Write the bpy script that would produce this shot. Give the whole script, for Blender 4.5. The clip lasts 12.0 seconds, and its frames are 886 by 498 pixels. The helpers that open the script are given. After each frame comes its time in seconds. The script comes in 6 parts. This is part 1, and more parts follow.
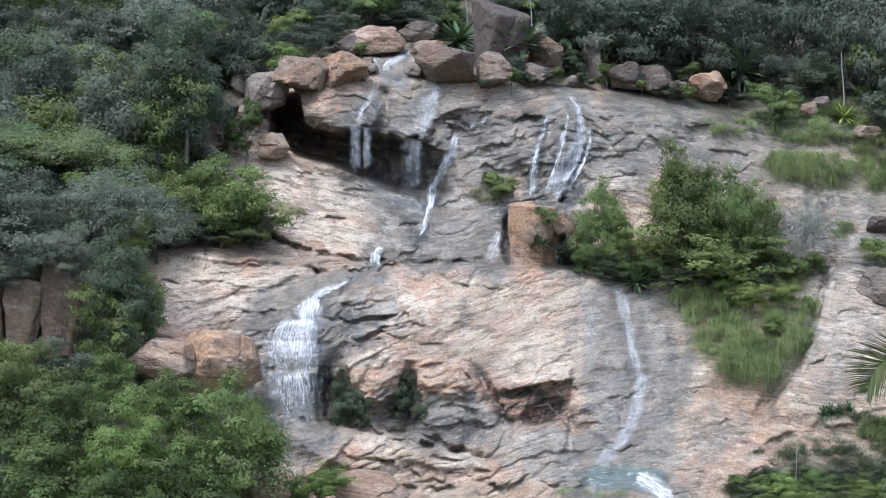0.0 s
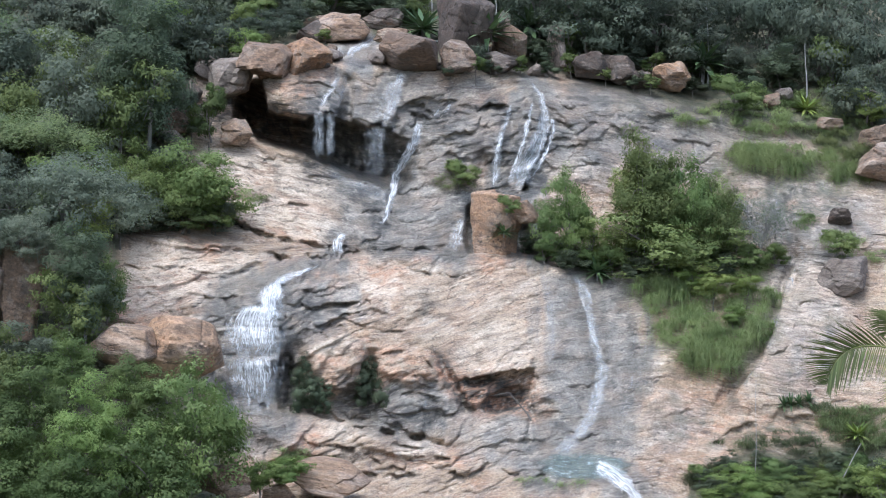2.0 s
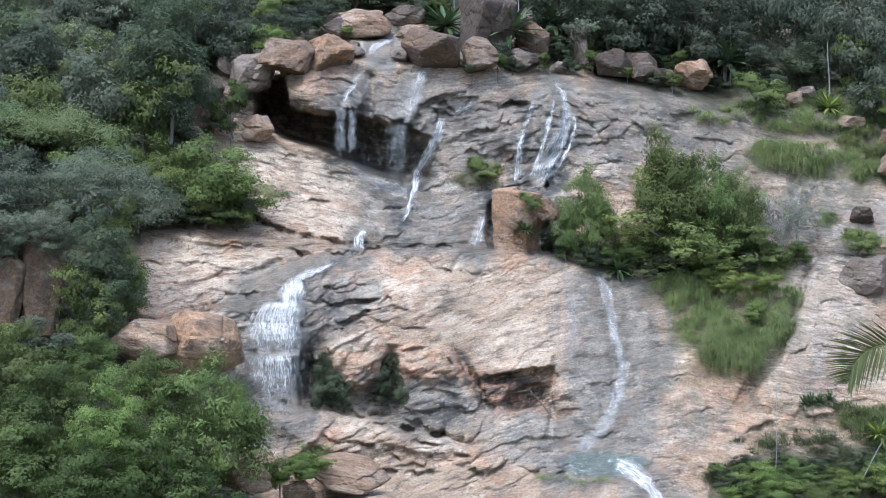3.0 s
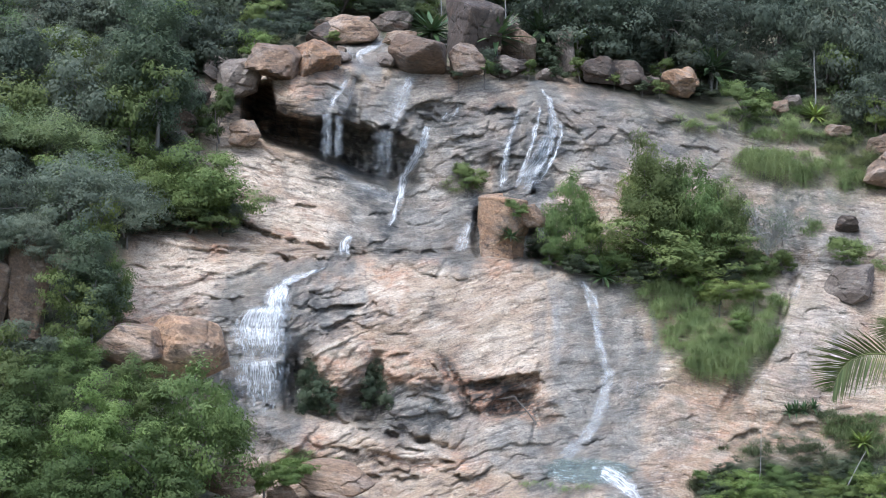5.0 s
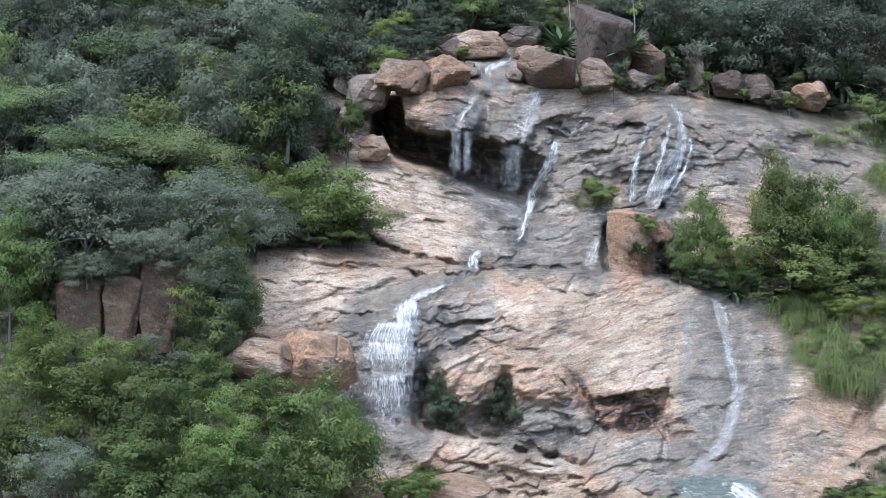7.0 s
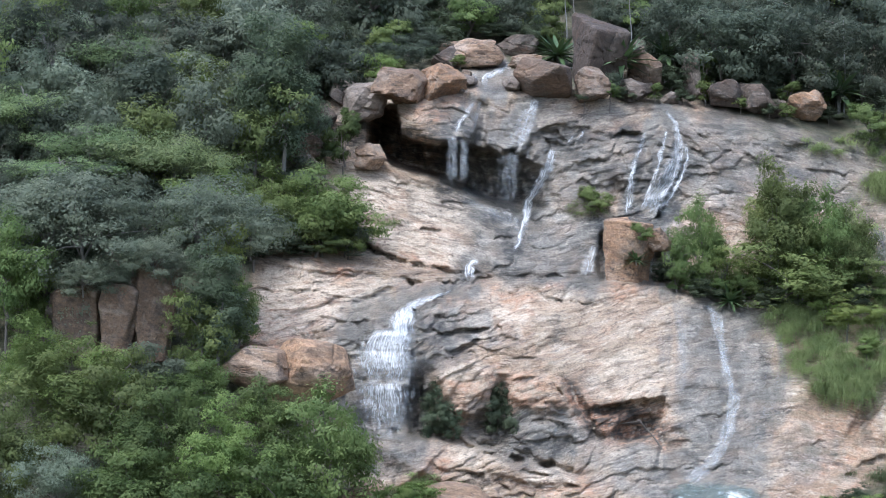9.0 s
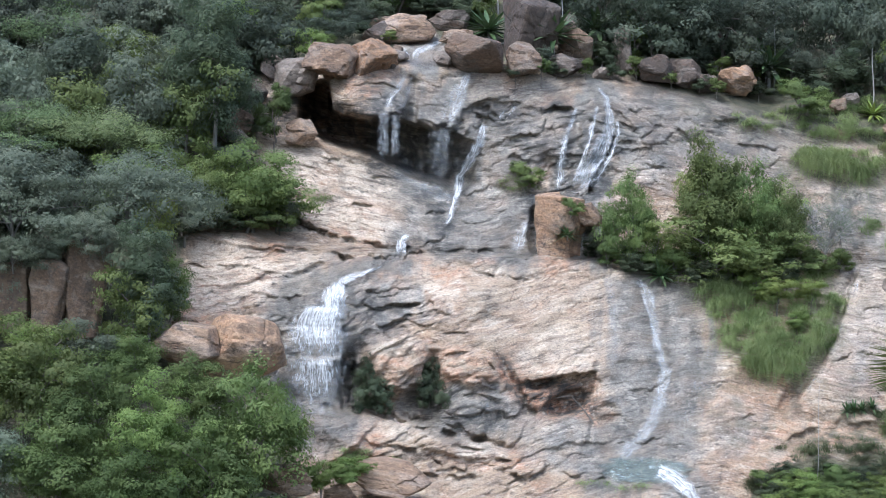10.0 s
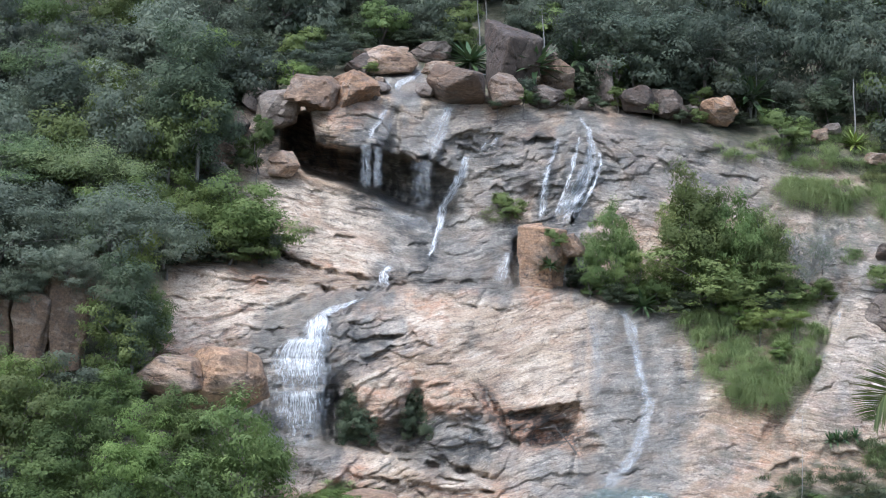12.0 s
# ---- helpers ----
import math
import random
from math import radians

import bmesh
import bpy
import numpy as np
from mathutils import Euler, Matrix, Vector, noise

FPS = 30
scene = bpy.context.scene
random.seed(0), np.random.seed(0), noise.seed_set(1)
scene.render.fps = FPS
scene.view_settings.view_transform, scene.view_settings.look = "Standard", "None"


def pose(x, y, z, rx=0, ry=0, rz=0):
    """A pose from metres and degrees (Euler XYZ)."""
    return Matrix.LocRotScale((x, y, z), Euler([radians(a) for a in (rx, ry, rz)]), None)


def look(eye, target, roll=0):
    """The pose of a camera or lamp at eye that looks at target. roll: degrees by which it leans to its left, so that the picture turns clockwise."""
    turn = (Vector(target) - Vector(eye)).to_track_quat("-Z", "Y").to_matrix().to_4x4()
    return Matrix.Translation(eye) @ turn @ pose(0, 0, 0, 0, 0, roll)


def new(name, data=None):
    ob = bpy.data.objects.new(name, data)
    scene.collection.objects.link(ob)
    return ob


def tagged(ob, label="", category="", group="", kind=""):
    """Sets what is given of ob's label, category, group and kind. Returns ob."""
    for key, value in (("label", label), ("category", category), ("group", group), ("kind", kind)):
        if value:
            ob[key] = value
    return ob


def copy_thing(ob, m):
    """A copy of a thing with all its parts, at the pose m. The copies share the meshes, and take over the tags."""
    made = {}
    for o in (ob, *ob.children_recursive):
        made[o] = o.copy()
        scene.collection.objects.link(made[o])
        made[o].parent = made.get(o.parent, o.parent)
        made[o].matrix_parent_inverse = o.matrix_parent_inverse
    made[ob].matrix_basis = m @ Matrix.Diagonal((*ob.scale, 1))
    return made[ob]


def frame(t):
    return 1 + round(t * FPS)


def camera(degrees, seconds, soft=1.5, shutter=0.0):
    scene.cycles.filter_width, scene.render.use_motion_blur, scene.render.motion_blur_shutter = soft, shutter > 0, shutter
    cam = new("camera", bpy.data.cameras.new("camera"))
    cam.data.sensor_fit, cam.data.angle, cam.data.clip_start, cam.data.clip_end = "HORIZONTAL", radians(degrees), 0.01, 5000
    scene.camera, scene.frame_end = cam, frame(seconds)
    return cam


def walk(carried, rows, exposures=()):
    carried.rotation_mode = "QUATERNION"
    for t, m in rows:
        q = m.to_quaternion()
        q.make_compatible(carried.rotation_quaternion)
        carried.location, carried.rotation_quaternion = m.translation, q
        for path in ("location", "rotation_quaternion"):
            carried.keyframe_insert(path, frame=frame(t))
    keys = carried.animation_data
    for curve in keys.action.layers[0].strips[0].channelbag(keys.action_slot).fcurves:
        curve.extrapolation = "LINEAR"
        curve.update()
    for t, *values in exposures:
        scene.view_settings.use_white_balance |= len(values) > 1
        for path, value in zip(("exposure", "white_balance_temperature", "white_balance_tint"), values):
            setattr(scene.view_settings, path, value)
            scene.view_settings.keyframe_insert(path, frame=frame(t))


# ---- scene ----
# Camera: a hand-held long lens on the lookout across the valley. It only turns.
cam = camera(20.0, 12.0, soft=1.0)
EYE, TILT = 8.0, 1.03
# seconds, yaw, pitch, roll in degrees
ROWS = [
    (0.0, 0.0000, 0.0000, 0.0000),
    (0.5, -0.1249, 0.4560, -0.0485),
    (1.0, 0.1444, 0.5061, -0.1633),
    (1.5, -0.3052, -0.4312, -0.3417),
    (2.0, -0.8559, -0.2720, -0.5217),
    (2.5, -0.6543, 0.2298, -0.6879),
    (3.0, -0.3730, -0.3488, -0.7886),
    (3.2, -0.1938, -0.4615, -0.9000),
    (4.8, -0.6481, -0.0515, -1.1226),
    (5.0, -0.6975, -0.2035, -1.1494),
    (5.5, -0.3924, -0.3137, -1.1789),
    (6.0, 0.2161, 0.1583, -1.2018),
    (6.5, 1.1259, 0.2247, -1.0593),
    (7.0, 2.2391, 0.0802, -1.1582),
    (7.2, 2.6334, 0.0655, -1.1503),
    (8.8, 2.2730, 0.2267, -1.1900),
    (9.0, 2.1568, 0.2752, -1.2436),
    (9.5, 1.1815, 0.0502, -1.3313),
    (10.0, 0.5949, -0.2564, -1.1376),
    (10.5, 0.2748, -0.4326, -0.8175),
    (11.0, 0.1086, -0.1115, -0.9295),
    (11.5, 0.2241, 0.2330, -0.9914),
    (12.0, 0.2017, 0.4650, -0.9135),
]
walk(cam, [(t, pose(0, 0, EYE, TILT, 0, 0) @ pose(0, 0, 0, 90 + pitch, roll, yaw)) for t, yaw, pitch, roll in ROWS],
     exposures=[(0.0, 1.28, 5370, 8.0), (9.0, 1.29, 5350, 8.0), (9.6, 1.34, 5350, 8.0), (10.2, 1.34, 5350, 8.0), (10.8, 1.28, 5370, 8.0), (12.0, 1.28, 5370, 8.0)])

# World: bright overcast sky and a wide, weak sun high behind the lookout.
SUN_ELEVATION, SUN_TURN = 62, 212
world = bpy.data.worlds.new("sky")
scene.world = world
world.use_nodes = True
wn = world.node_tree
sky = wn.nodes.new("ShaderNodeTexSky")
sky.sky_type, sky.sun_disc = "NISHITA", False
sky.sun_elevation, sky.sun_rotation = radians(SUN_ELEVATION), radians(SUN_TURN)
sky.air_density, sky.dust_density, sky.ozone_density = 1.0, 4.0, 1.0
hsv = wn.nodes.new("ShaderNodeHueSaturation")
hsv.inputs["Saturation"].default_value = 0.8
wn.links.new(sky.outputs[0], hsv.inputs["Color"])
wn.links.new(hsv.outputs[0], wn.nodes["Background"].inputs["Color"])
wn.nodes["Background"].inputs["Strength"].default_value = 0.15
sun = new("sun", bpy.data.lights.new("sun", "SUN"))
sun.data.energy, sun.data.angle, sun.data.color = 0.78, radians(12), (1.0, 0.97, 0.93)
se, st = radians(SUN_ELEVATION), radians(SUN_TURN)
sun.matrix_basis = look((0, 0, 60), (-math.sin(st) * math.cos(se), -math.cos(st) * math.cos(se), 60 - math.sin(se)))

# ---- materials ----


class Nodes:
    """Short writing for node trees."""

    def __init__(self, name):
        self.mat = bpy.data.materials.new(name)
        self.mat.use_nodes = True
        self.tree = self.mat.node_tree
        self.tree.nodes.clear()
        self.out = self.tree.nodes.new("ShaderNodeOutputMaterial")

    def add(self, kind, props=(), **inputs):
        n = self.tree.nodes.new("ShaderNode" + kind)
        for key, value in dict(props).items():
            setattr(n, key, value)
        for key, value in inputs.items():
            self.put(n.inputs[int(key[1:])] if key[0] == "i" and key[1:].isdigit() else n.inputs[key.replace("_", " ")], value)
        return n

    def put(self, socket, value):
        if isinstance(value, bpy.types.NodeSocket):
            self.tree.links.new(value, socket)
        elif isinstance(value, tuple) and len(value) == 3 and socket.type == "RGBA":
            socket.default_value = (*value, 1)
        else:
            socket.default_value = value

    def noise(self, where, scale, detail=4.0, rough=0.55, warp=0.0):
        return self.add("TexNoise", Vector=where, Scale=scale, Detail=detail, Roughness=rough, Distortion=warp).outputs["Fac"]

    def ramp(self, value, low, high):
        return self.add("MapRange", Value=value, From_Min=low, From_Max=high).outputs["Result"]

    def mix(self, fac, a, b, how="MIX"):
        n = self.add("Mix", {"data_type": "RGBA", "blend_type": how})
        for i, value in ((0, fac), (6, a), (7, b)):
            self.put(n.inputs[i], value)
        return n.outputs[2]

    def math(self, how, a, b=0.0):
        return self.add("Math", {"operation": how}, i0=a, i1=b).outputs[0]

    def attr(self, name):
        return self.add("Attribute", {"attribute_name": name}).outputs["Fac"]

    def stretched(self, where, scale, turn=(0, 0, 0)):
        return self.add("Mapping", Vector=where, Scale=scale, Rotation=turn).outputs[0]

    def done(self, shader):
        self.tree.links.new(shader, self.out.inputs["Surface"])
        return self.mat


def granite(name, cream, pink, rust, boulder=False):
    """Foliated granite: bands along the bedding, pale and dark chips, rust, grey wet skin, and seeps with painted
    shade.
    """
    k = Nodes(name)
    at = k.add("TexCoord").outputs["Object"]
    info = k.add("ObjectInfo")
    if boulder:
        shift = k.add("VectorMath", {"operation": "SCALE"}, i0=(37.0, 91.0, 53.0), Scale=info.outputs["Random"]).outputs[0]
        at = k.add("VectorMath", {"operation": "ADD"}, i0=at, i1=shift).outputs[0]
        flow = k.stretched(at, (0.8, 0.8, 1.0), (0, radians(-18), 0))
        thin, thick, flecks = (2.0, 2.0, 3.2), (0.8, 0.8, 1.3), (4.4, 4.4, 6.0)
    else:
        flow = k.add("UVMap", {"uv_map": "bedding"}).outputs[0]
        thin, thick, flecks = (0.72, 4.2, 1), (0.42, 1.5, 1), (2.8, 8.5, 1)
    big = k.noise(at, 0.38, 5, 0.6, 0.5)
    mid = k.noise(at, 1.5, 6, 0.66, 0.3)
    band = k.noise(k.stretched(flow, thick), 1.0, 5, 0.62, 0.5)
    vein = k.noise(k.stretched(flow, thin), 1.0, 8, 0.7, 0.6)
    fleck = k.noise(k.stretched(flow, flecks), 1.0, 6, 0.72, 0.4)
    fine = k.noise(at, 9.0, 6, 0.82)
    col = k.mix(k.ramp(big, 0.40, 0.60), cream, pink)
    col = k.mix(k.math("MULTIPLY", k.ramp(band, 0.52, 0.62), 0.6), col, k.mix(0.6, col, (0.42, 0.36, 0.31)) if boulder else (0.45, 0.375, 0.29))
    col = k.mix(k.math("MULTIPLY", k.ramp(mid, 0.55, 0.68), 0.55), col, rust)
    col = k.mix(k.math("MULTIPLY", k.ramp(band, 0.47, 0.36), 0.62), col, (0.12, 0.09, 0.07) if boulder else (0.19, 0.145, 0.115))
    if boulder:
        wet = k.math("MULTIPLY", info.outputs["Random"], 0.0)
        grey = k.math("MULTIPLY", k.ramp(k.noise(at, 0.9, 5, 0.7), 0.52, 0.66), 0.6)
    else:
        wet, grey = k.attr("wet"), k.attr("grey")
        col = k.mix(k.math("MULTIPLY", k.attr("rust"), k.ramp(k.math("ADD", k.math("MULTIPLY", mid, 0.6), k.math("MULTIPLY", vein, 0.4)), 0.42, 0.56)), col, (0.40, 0.205, 0.115))
        col = k.mix(k.math("MULTIPLY", k.attr("pale"), k.ramp(vein, 0.36, 0.52)), col, (0.50, 0.412, 0.315))
    greys = k.mix(k.ramp(mid, 0.35, 0.65), (0.168, 0.153, 0.13), (0.305, 0.278, 0.237))
    greys = k.mix(k.math("MULTIPLY", k.ramp(band, 0.46, 0.36), 0.6), greys, (0.11, 0.103, 0.096))
    if boulder:
        share = min(1.0, cream[0] / 0.30)
        greys = k.mix(1.0, greys, (share, share, share), "MULTIPLY")
    col = k.mix(grey, col, greys)
    # thin dark and pale laminae and chips, in places
    here = k.add("MapRange", Value=k.noise(at, 0.6, 4, 0.6), From_Min=0.38, From_Max=0.60, To_Min=0.4, To_Max=1.15).outputs["Result"]
    col = k.mix(k.math("MULTIPLY", k.ramp(vein, 0.47, 0.41), k.math("MULTIPLY", here, 0.68)), col, k.mix(0.7, col, (0.10, 0.075, 0.06)))
    bright = tuple(min(0.7, 1.9 * c) for c in cream) if boulder else (0.70, 0.61, 0.505)
    col = k.mix(k.math("MULTIPLY", k.ramp(vein, 0.56, 0.61), k.math("MULTIPLY", here, 0.55)), col, k.mix(0.5, col, bright))
    col = k.mix(k.math("MULTIPLY", k.ramp(fleck, 0.45, 0.39), k.math("MULTIPLY", here, 0.8)), col, k.mix(0.75, col, (0.05, 0.042, 0.036)))
    col = k.mix(k.math("MULTIPLY", k.ramp(fleck, 0.57, 0.62), k.math("MULTIPLY", here, 0.6)), col, k.mix(0.55, col, bright))
    col = k.mix(0.75, col, k.mix(k.ramp(fine, 0.28, 0.72), (0.15, 0.145, 0.14), (0.87, 0.86, 0.84)), "OVERLAY")
    col = k.mix(k.math("MULTIPLY", wet, 0.85), col, k.mix(0.9, col, (0.60, 0.597, 0.585), "MULTIPLY"))
    if boulder:
        col = k.mix(1.0, col, k.mix(info.outputs["Random"], (0.75, 0.73, 0.71), (1.05, 1.04, 1.02)), "MULTIPLY")
    else:
        dirt = k.mix(k.ramp(mid, 0.35, 0.65), (0.045, 0.052, 0.024), (0.135, 0.115, 0.07))
        col = k.mix(k.attr("soil"), col, dirt)
        # black seeps, and the shade painted into hollows and gaps
        seep_shade = k.math("MULTIPLY", k.attr("algae"), k.ramp(k.math("ADD", k.math("MULTIPLY", mid, 0.5), k.math("MULTIPLY", vein, 0.5)), 0.60, 0.45))
        col = k.mix(k.math("MULTIPLY", seep_shade, 0.9), col, (0.034, 0.032, 0.028))
    if not boulder:
        worn = k.ramp(k.add("NewGeometry").outputs["Pointiness"], 0.515, 0.57)
        col = k.mix(k.math("MULTIPLY", worn, k.math("MULTIPLY", k.ramp(fleck, 0.40, 0.55), 0.6)), col, k.mix(0.6, col, bright))
    # hairline joints
    bent = k.add("VectorMath", {"operation": "ADD"}, i0=flow, i1=k.add("VectorMath", {"operation": "SCALE"}, i0=k.add("TexNoise", Vector=at, Scale=0.9, Detail=4.0).outputs["Color"], Scale=0.8).outputs[0]).outputs[0]
    edge = k.add("TexVoronoi", {"feature": "DISTANCE_TO_EDGE"}, Vector=k.stretched(bent, (0.7, 0.7, 1.0) if boulder else (0.33, 1.25, 1)), Scale=1.0).outputs["Distance"]
    line = k.math("MULTIPLY", k.ramp(edge, 0.022, 0.003), k.ramp(mid, 0.50, 0.58))
    col = k.mix(k.math("MULTIPLY", line, 0.6), col, k.mix(0.8, col, (0.06, 0.045, 0.036)))
    rough = k.add("MapRange", Value=wet, To_Min=0.85, To_Max=0.36).outputs["Result"]
    h = k.math("ADD", k.math("MULTIPLY", fine, 0.16), k.math("ADD", k.math("MULTIPLY", vein, 0.9), k.math("ADD", k.math("MULTIPLY", band, 0.7), k.math("MULTIPLY", fleck, 0.3))))
    h = k.math("SUBTRACT", h, k.math("MULTIPLY", line, 0.2))
    bump = k.add("Bump", Strength=1.0, Distance=0.17 if not boulder else 0.10, Height=h).outputs[0]
    return k.done(k.add("BsdfPrincipled", Base_Color=col, Roughness=rough, Normal=bump).outputs[0])


def leaf_mat(name, dark, light, gloss=0.6, through_light=0.48):
    k = Nodes(name)
    isle = k.add("NewGeometry").outputs["Random Per Island"]
    tone = k.add("ObjectInfo").outputs["Random"]
    at = k.add("TexCoord").outputs["Object"]
    col = k.mix(k.math("ADD", k.math("MULTIPLY", isle, 0.14), k.math("MULTIPLY", k.ramp(k.noise(at, 0.8, 3), 0.3, 0.7), 0.86)), dark, light)
    col = k.add("HueSaturation", Hue=k.add("MapRange", Value=tone, To_Min=0.475, To_Max=0.506).outputs[0],
                Value=k.add("MapRange", Value=k.math("FRACT", k.math("MULTIPLY", tone, 7.3)), To_Min=0.74, To_Max=1.26).outputs[0], Color=col).outputs[0]
    a = k.add("BsdfPrincipled", Base_Color=col, Roughness=gloss, Specular_IOR_Level=0.22).outputs[0]
    b = k.add("BsdfTranslucent", Color=col).outputs[0]
    return k.done(k.add("MixShader", Fac=through_light, i1=a, i2=b).outputs[0])


def bark_mat(name, a, b):
    k = Nodes(name)
    at = k.add("TexCoord").outputs["Object"]
    n = k.noise(k.stretched(at, (6, 6, 1.2)), 3.0, 5, 0.7)
    bump = k.add("Bump", Strength=0.8, Distance=0.03, Height=n).outputs[0]
    return k.done(k.add("BsdfPrincipled", Base_Color=k.mix(n, a, b), Roughness=0.9, Normal=bump).outputs[0])


def soil_mat():
    k = Nodes("soil")
    at = k.add("TexCoord").outputs["Object"]
    n, m = k.noise(at, 0.25, 6, 0.65), k.noise(at, 3.0, 6, 0.7)
    col = k.mix(k.ramp(n, 0.4, 0.6), (0.035, 0.05, 0.018), (0.10, 0.075, 0.045))
    col = k.mix(0.5, col, k.mix(m, (0.3, 0.3, 0.3), (0.75, 0.75, 0.75)), "OVERLAY")
    bump = k.add("Bump", Strength=0.8, Distance=0.2, Height=m).outputs[0]
    return k.done(k.add("BsdfPrincipled", Base_Color=col, Roughness=0.95, Normal=bump).outputs[0])


def water_mat(name, cover, streak, tint=(0.835, 0.828, 0.805), most=0.93, soft=0.16):
    """Broken white water: threads that thin out towards the edges of the run."""
    k = Nodes(name)
    uv = k.add("UVMap").outputs[0]
    n = k.noise(k.stretched(uv, (streak, 1.3, 1)), 1.0, 6, 0.68, 0.6)
    f = k.noise(k.stretched(uv, (streak * 3, 3.4, 1)), 1.0, 4, 0.7)
    edge = k.math("MULTIPLY", k.attr("rim"), 0.42)
    blot = k.noise(k.stretched(uv, (5.0, 3.6, 1)), 1.0, 5, 0.7, 0.8)
    n = k.math("ADD", k.math("ADD", k.math("MULTIPLY", n, 0.5), k.math("MULTIPLY", f, 0.25)), k.math("MULTIPLY", blot, 0.25))
    fac = k.ramp(k.math("SUBTRACT", n, edge), 0.68 - cover - soft / 2, 0.68 - cover + soft / 2)
    col = k.mix(k.ramp(f, 0.3, 0.7), (0.65, 0.645, 0.625), tint)
    bump = k.add("Bump", Strength=0.6, Distance=0.05, Height=n).outputs[0]
    white = k.add("BsdfPrincipled", Base_Color=col, Roughness=0.6, Specular_IOR_Level=0.25, Normal=bump).outputs[0]
    clear = k.add("BsdfTransparent").outputs[0]
    return k.done(k.add("MixShader", Fac=k.math("MULTIPLY", fac, most), i1=clear, i2=white).outputs[0])


def pool_mat():
    k = Nodes("pool_water")
    at = k.add("TexCoord").outputs["Object"]
    n = k.noise(at, 2.5, 5, 0.6)
    foam = k.ramp(k.noise(k.stretched(at, (1, 1, 3)), 3.0, 6, 0.75), 0.54, 0.66)
    bump = k.add("Bump", Strength=0.4, Distance=0.06, Height=k.noise(at, 9.0, 4, 0.6)).outputs[0]
    col = k.mix(foam, k.mix(n, (0.075, 0.105, 0.088), (0.165, 0.205, 0.178)), (0.62, 0.66, 0.66))
    body = k.add("BsdfPrincipled", Base_Color=col, Roughness=0.15, Normal=bump).outputs[0]
    edge = k.ramp(k.math("ADD", k.attr("rim"), k.math("MULTIPLY", n, 0.6)), 1.25, 0.75)
    return k.done(k.add("MixShader", Fac=k.math("MULTIPLY", edge, 0.52), i1=k.add("BsdfTransparent").outputs[0], i2=body).outputs[0])


GRANITE = granite("granite", (0.332, 0.25, 0.168), (0.28, 0.19, 0.123), (0.29, 0.155, 0.088))
ORANGE = granite("orange_granite", (0.41, 0.268, 0.166), (0.345, 0.21, 0.124), (0.27, 0.14, 0.07), True)
TAN = granite("tan_granite", (0.27, 0.188, 0.125), (0.215, 0.138, 0.086), (0.22, 0.115, 0.058), True)
# BOULDER and PALE carry the wood's shade in their darker colour.
BOULDER = granite("lichen_dark_granite", (0.20, 0.142, 0.097), (0.15, 0.098, 0.063), (0.19, 0.092, 0.045), True)
PALE = granite("pale_granite", (0.21, 0.175, 0.145), (0.145, 0.116, 0.094), (0.17, 0.095, 0.055), True)
RUST = granite("rusty_granite", (0.285, 0.178, 0.103), (0.225, 0.125, 0.066), (0.20, 0.095, 0.045), True)
PILLAR = granite("brown_granite", (0.20, 0.137, 0.088), (0.145, 0.096, 0.06), (0.15, 0.08, 0.042), True)
# Darkened granite that carries the tree shade in its colour.
SHADED = granite("dark_granite", (0.078, 0.057, 0.042), (0.058, 0.042, 0.03), (0.13, 0.065, 0.034), True)
SOIL = soil_mat()
POOL = pool_mat()
FALL = water_mat("white_water", 0.225, 11.0, most=0.82, soft=0.22)
RUSH = water_mat("rushing_water", 0.175, 13.0, most=0.86, soft=0.2)
THREAD = water_mat("thin_water", 0.145, 17.0, most=0.84, soft=0.18)
DRIBBLE = water_mat("broken_thin_water", 0.125, 7.0, (0.80, 0.80, 0.77), 0.62, 0.22)
CURTAIN = water_mat("falling_strands", 0.192, 11.0, most=0.82, soft=0.2)
MIST = water_mat("falling_threads", 0.125, 20.0, (0.80, 0.82, 0.83), 0.58, 0.26)
STRANDS = water_mat("braided_water", 0.15, 17.0, most=0.72, soft=0.24)
VEIL = water_mat("water_veil", 0.085, 20.0, (0.74, 0.78, 0.81), 0.6, 0.2)
SHEEN = water_mat("water_sheen", 0.16, 12.0, (0.66, 0.69, 0.71), 0.16, 0.36)
FILM = water_mat("water_film", 0.08, 9.0, (0.62, 0.66, 0.68))
BARK = bark_mat("bark", (0.07, 0.055, 0.045), (0.22, 0.19, 0.16))
PALE_BARK = bark_mat("pale_bark", (0.12, 0.11, 0.095), (0.28, 0.26, 0.23))
LEAF_DARK = leaf_mat("dark_leaves", (0.064, 0.080, 0.056), (0.142, 0.163, 0.108))
LEAF_MID = leaf_mat("green_leaves", (0.076, 0.115, 0.036), (0.192, 0.244, 0.082))
LEAF_BRIGHT = leaf_mat("bright_leaves", (0.108, 0.16, 0.042), (0.255, 0.32, 0.098))
LEAF_OLIVE = leaf_mat("olive_leaves", (0.056, 0.076, 0.044), (0.132, 0.157, 0.088))
LEAF_GREY = leaf_mat("grey_leaves", (0.110, 0.132, 0.092), (0.218, 0.250, 0.167))
LEAF_FERN = leaf_mat("feathery_leaves", (0.122, 0.175, 0.078), (0.250, 0.318, 0.138))
GRASS = leaf_mat("grass_blades", (0.125, 0.172, 0.062), (0.29, 0.335, 0.145))
GRASS_DULL = leaf_mat("dull_grass", (0.072, 0.092, 0.042), (0.165, 0.19, 0.09))
AGAVE = leaf_mat("agave_leaves", (0.045, 0.085, 0.035), (0.105, 0.155, 0.065), 0.4, 0.1)
SISAL = leaf_mat("sunlit_agave_leaves", (0.10, 0.17, 0.03), (0.26, 0.32, 0.08), 0.4, 0.15)
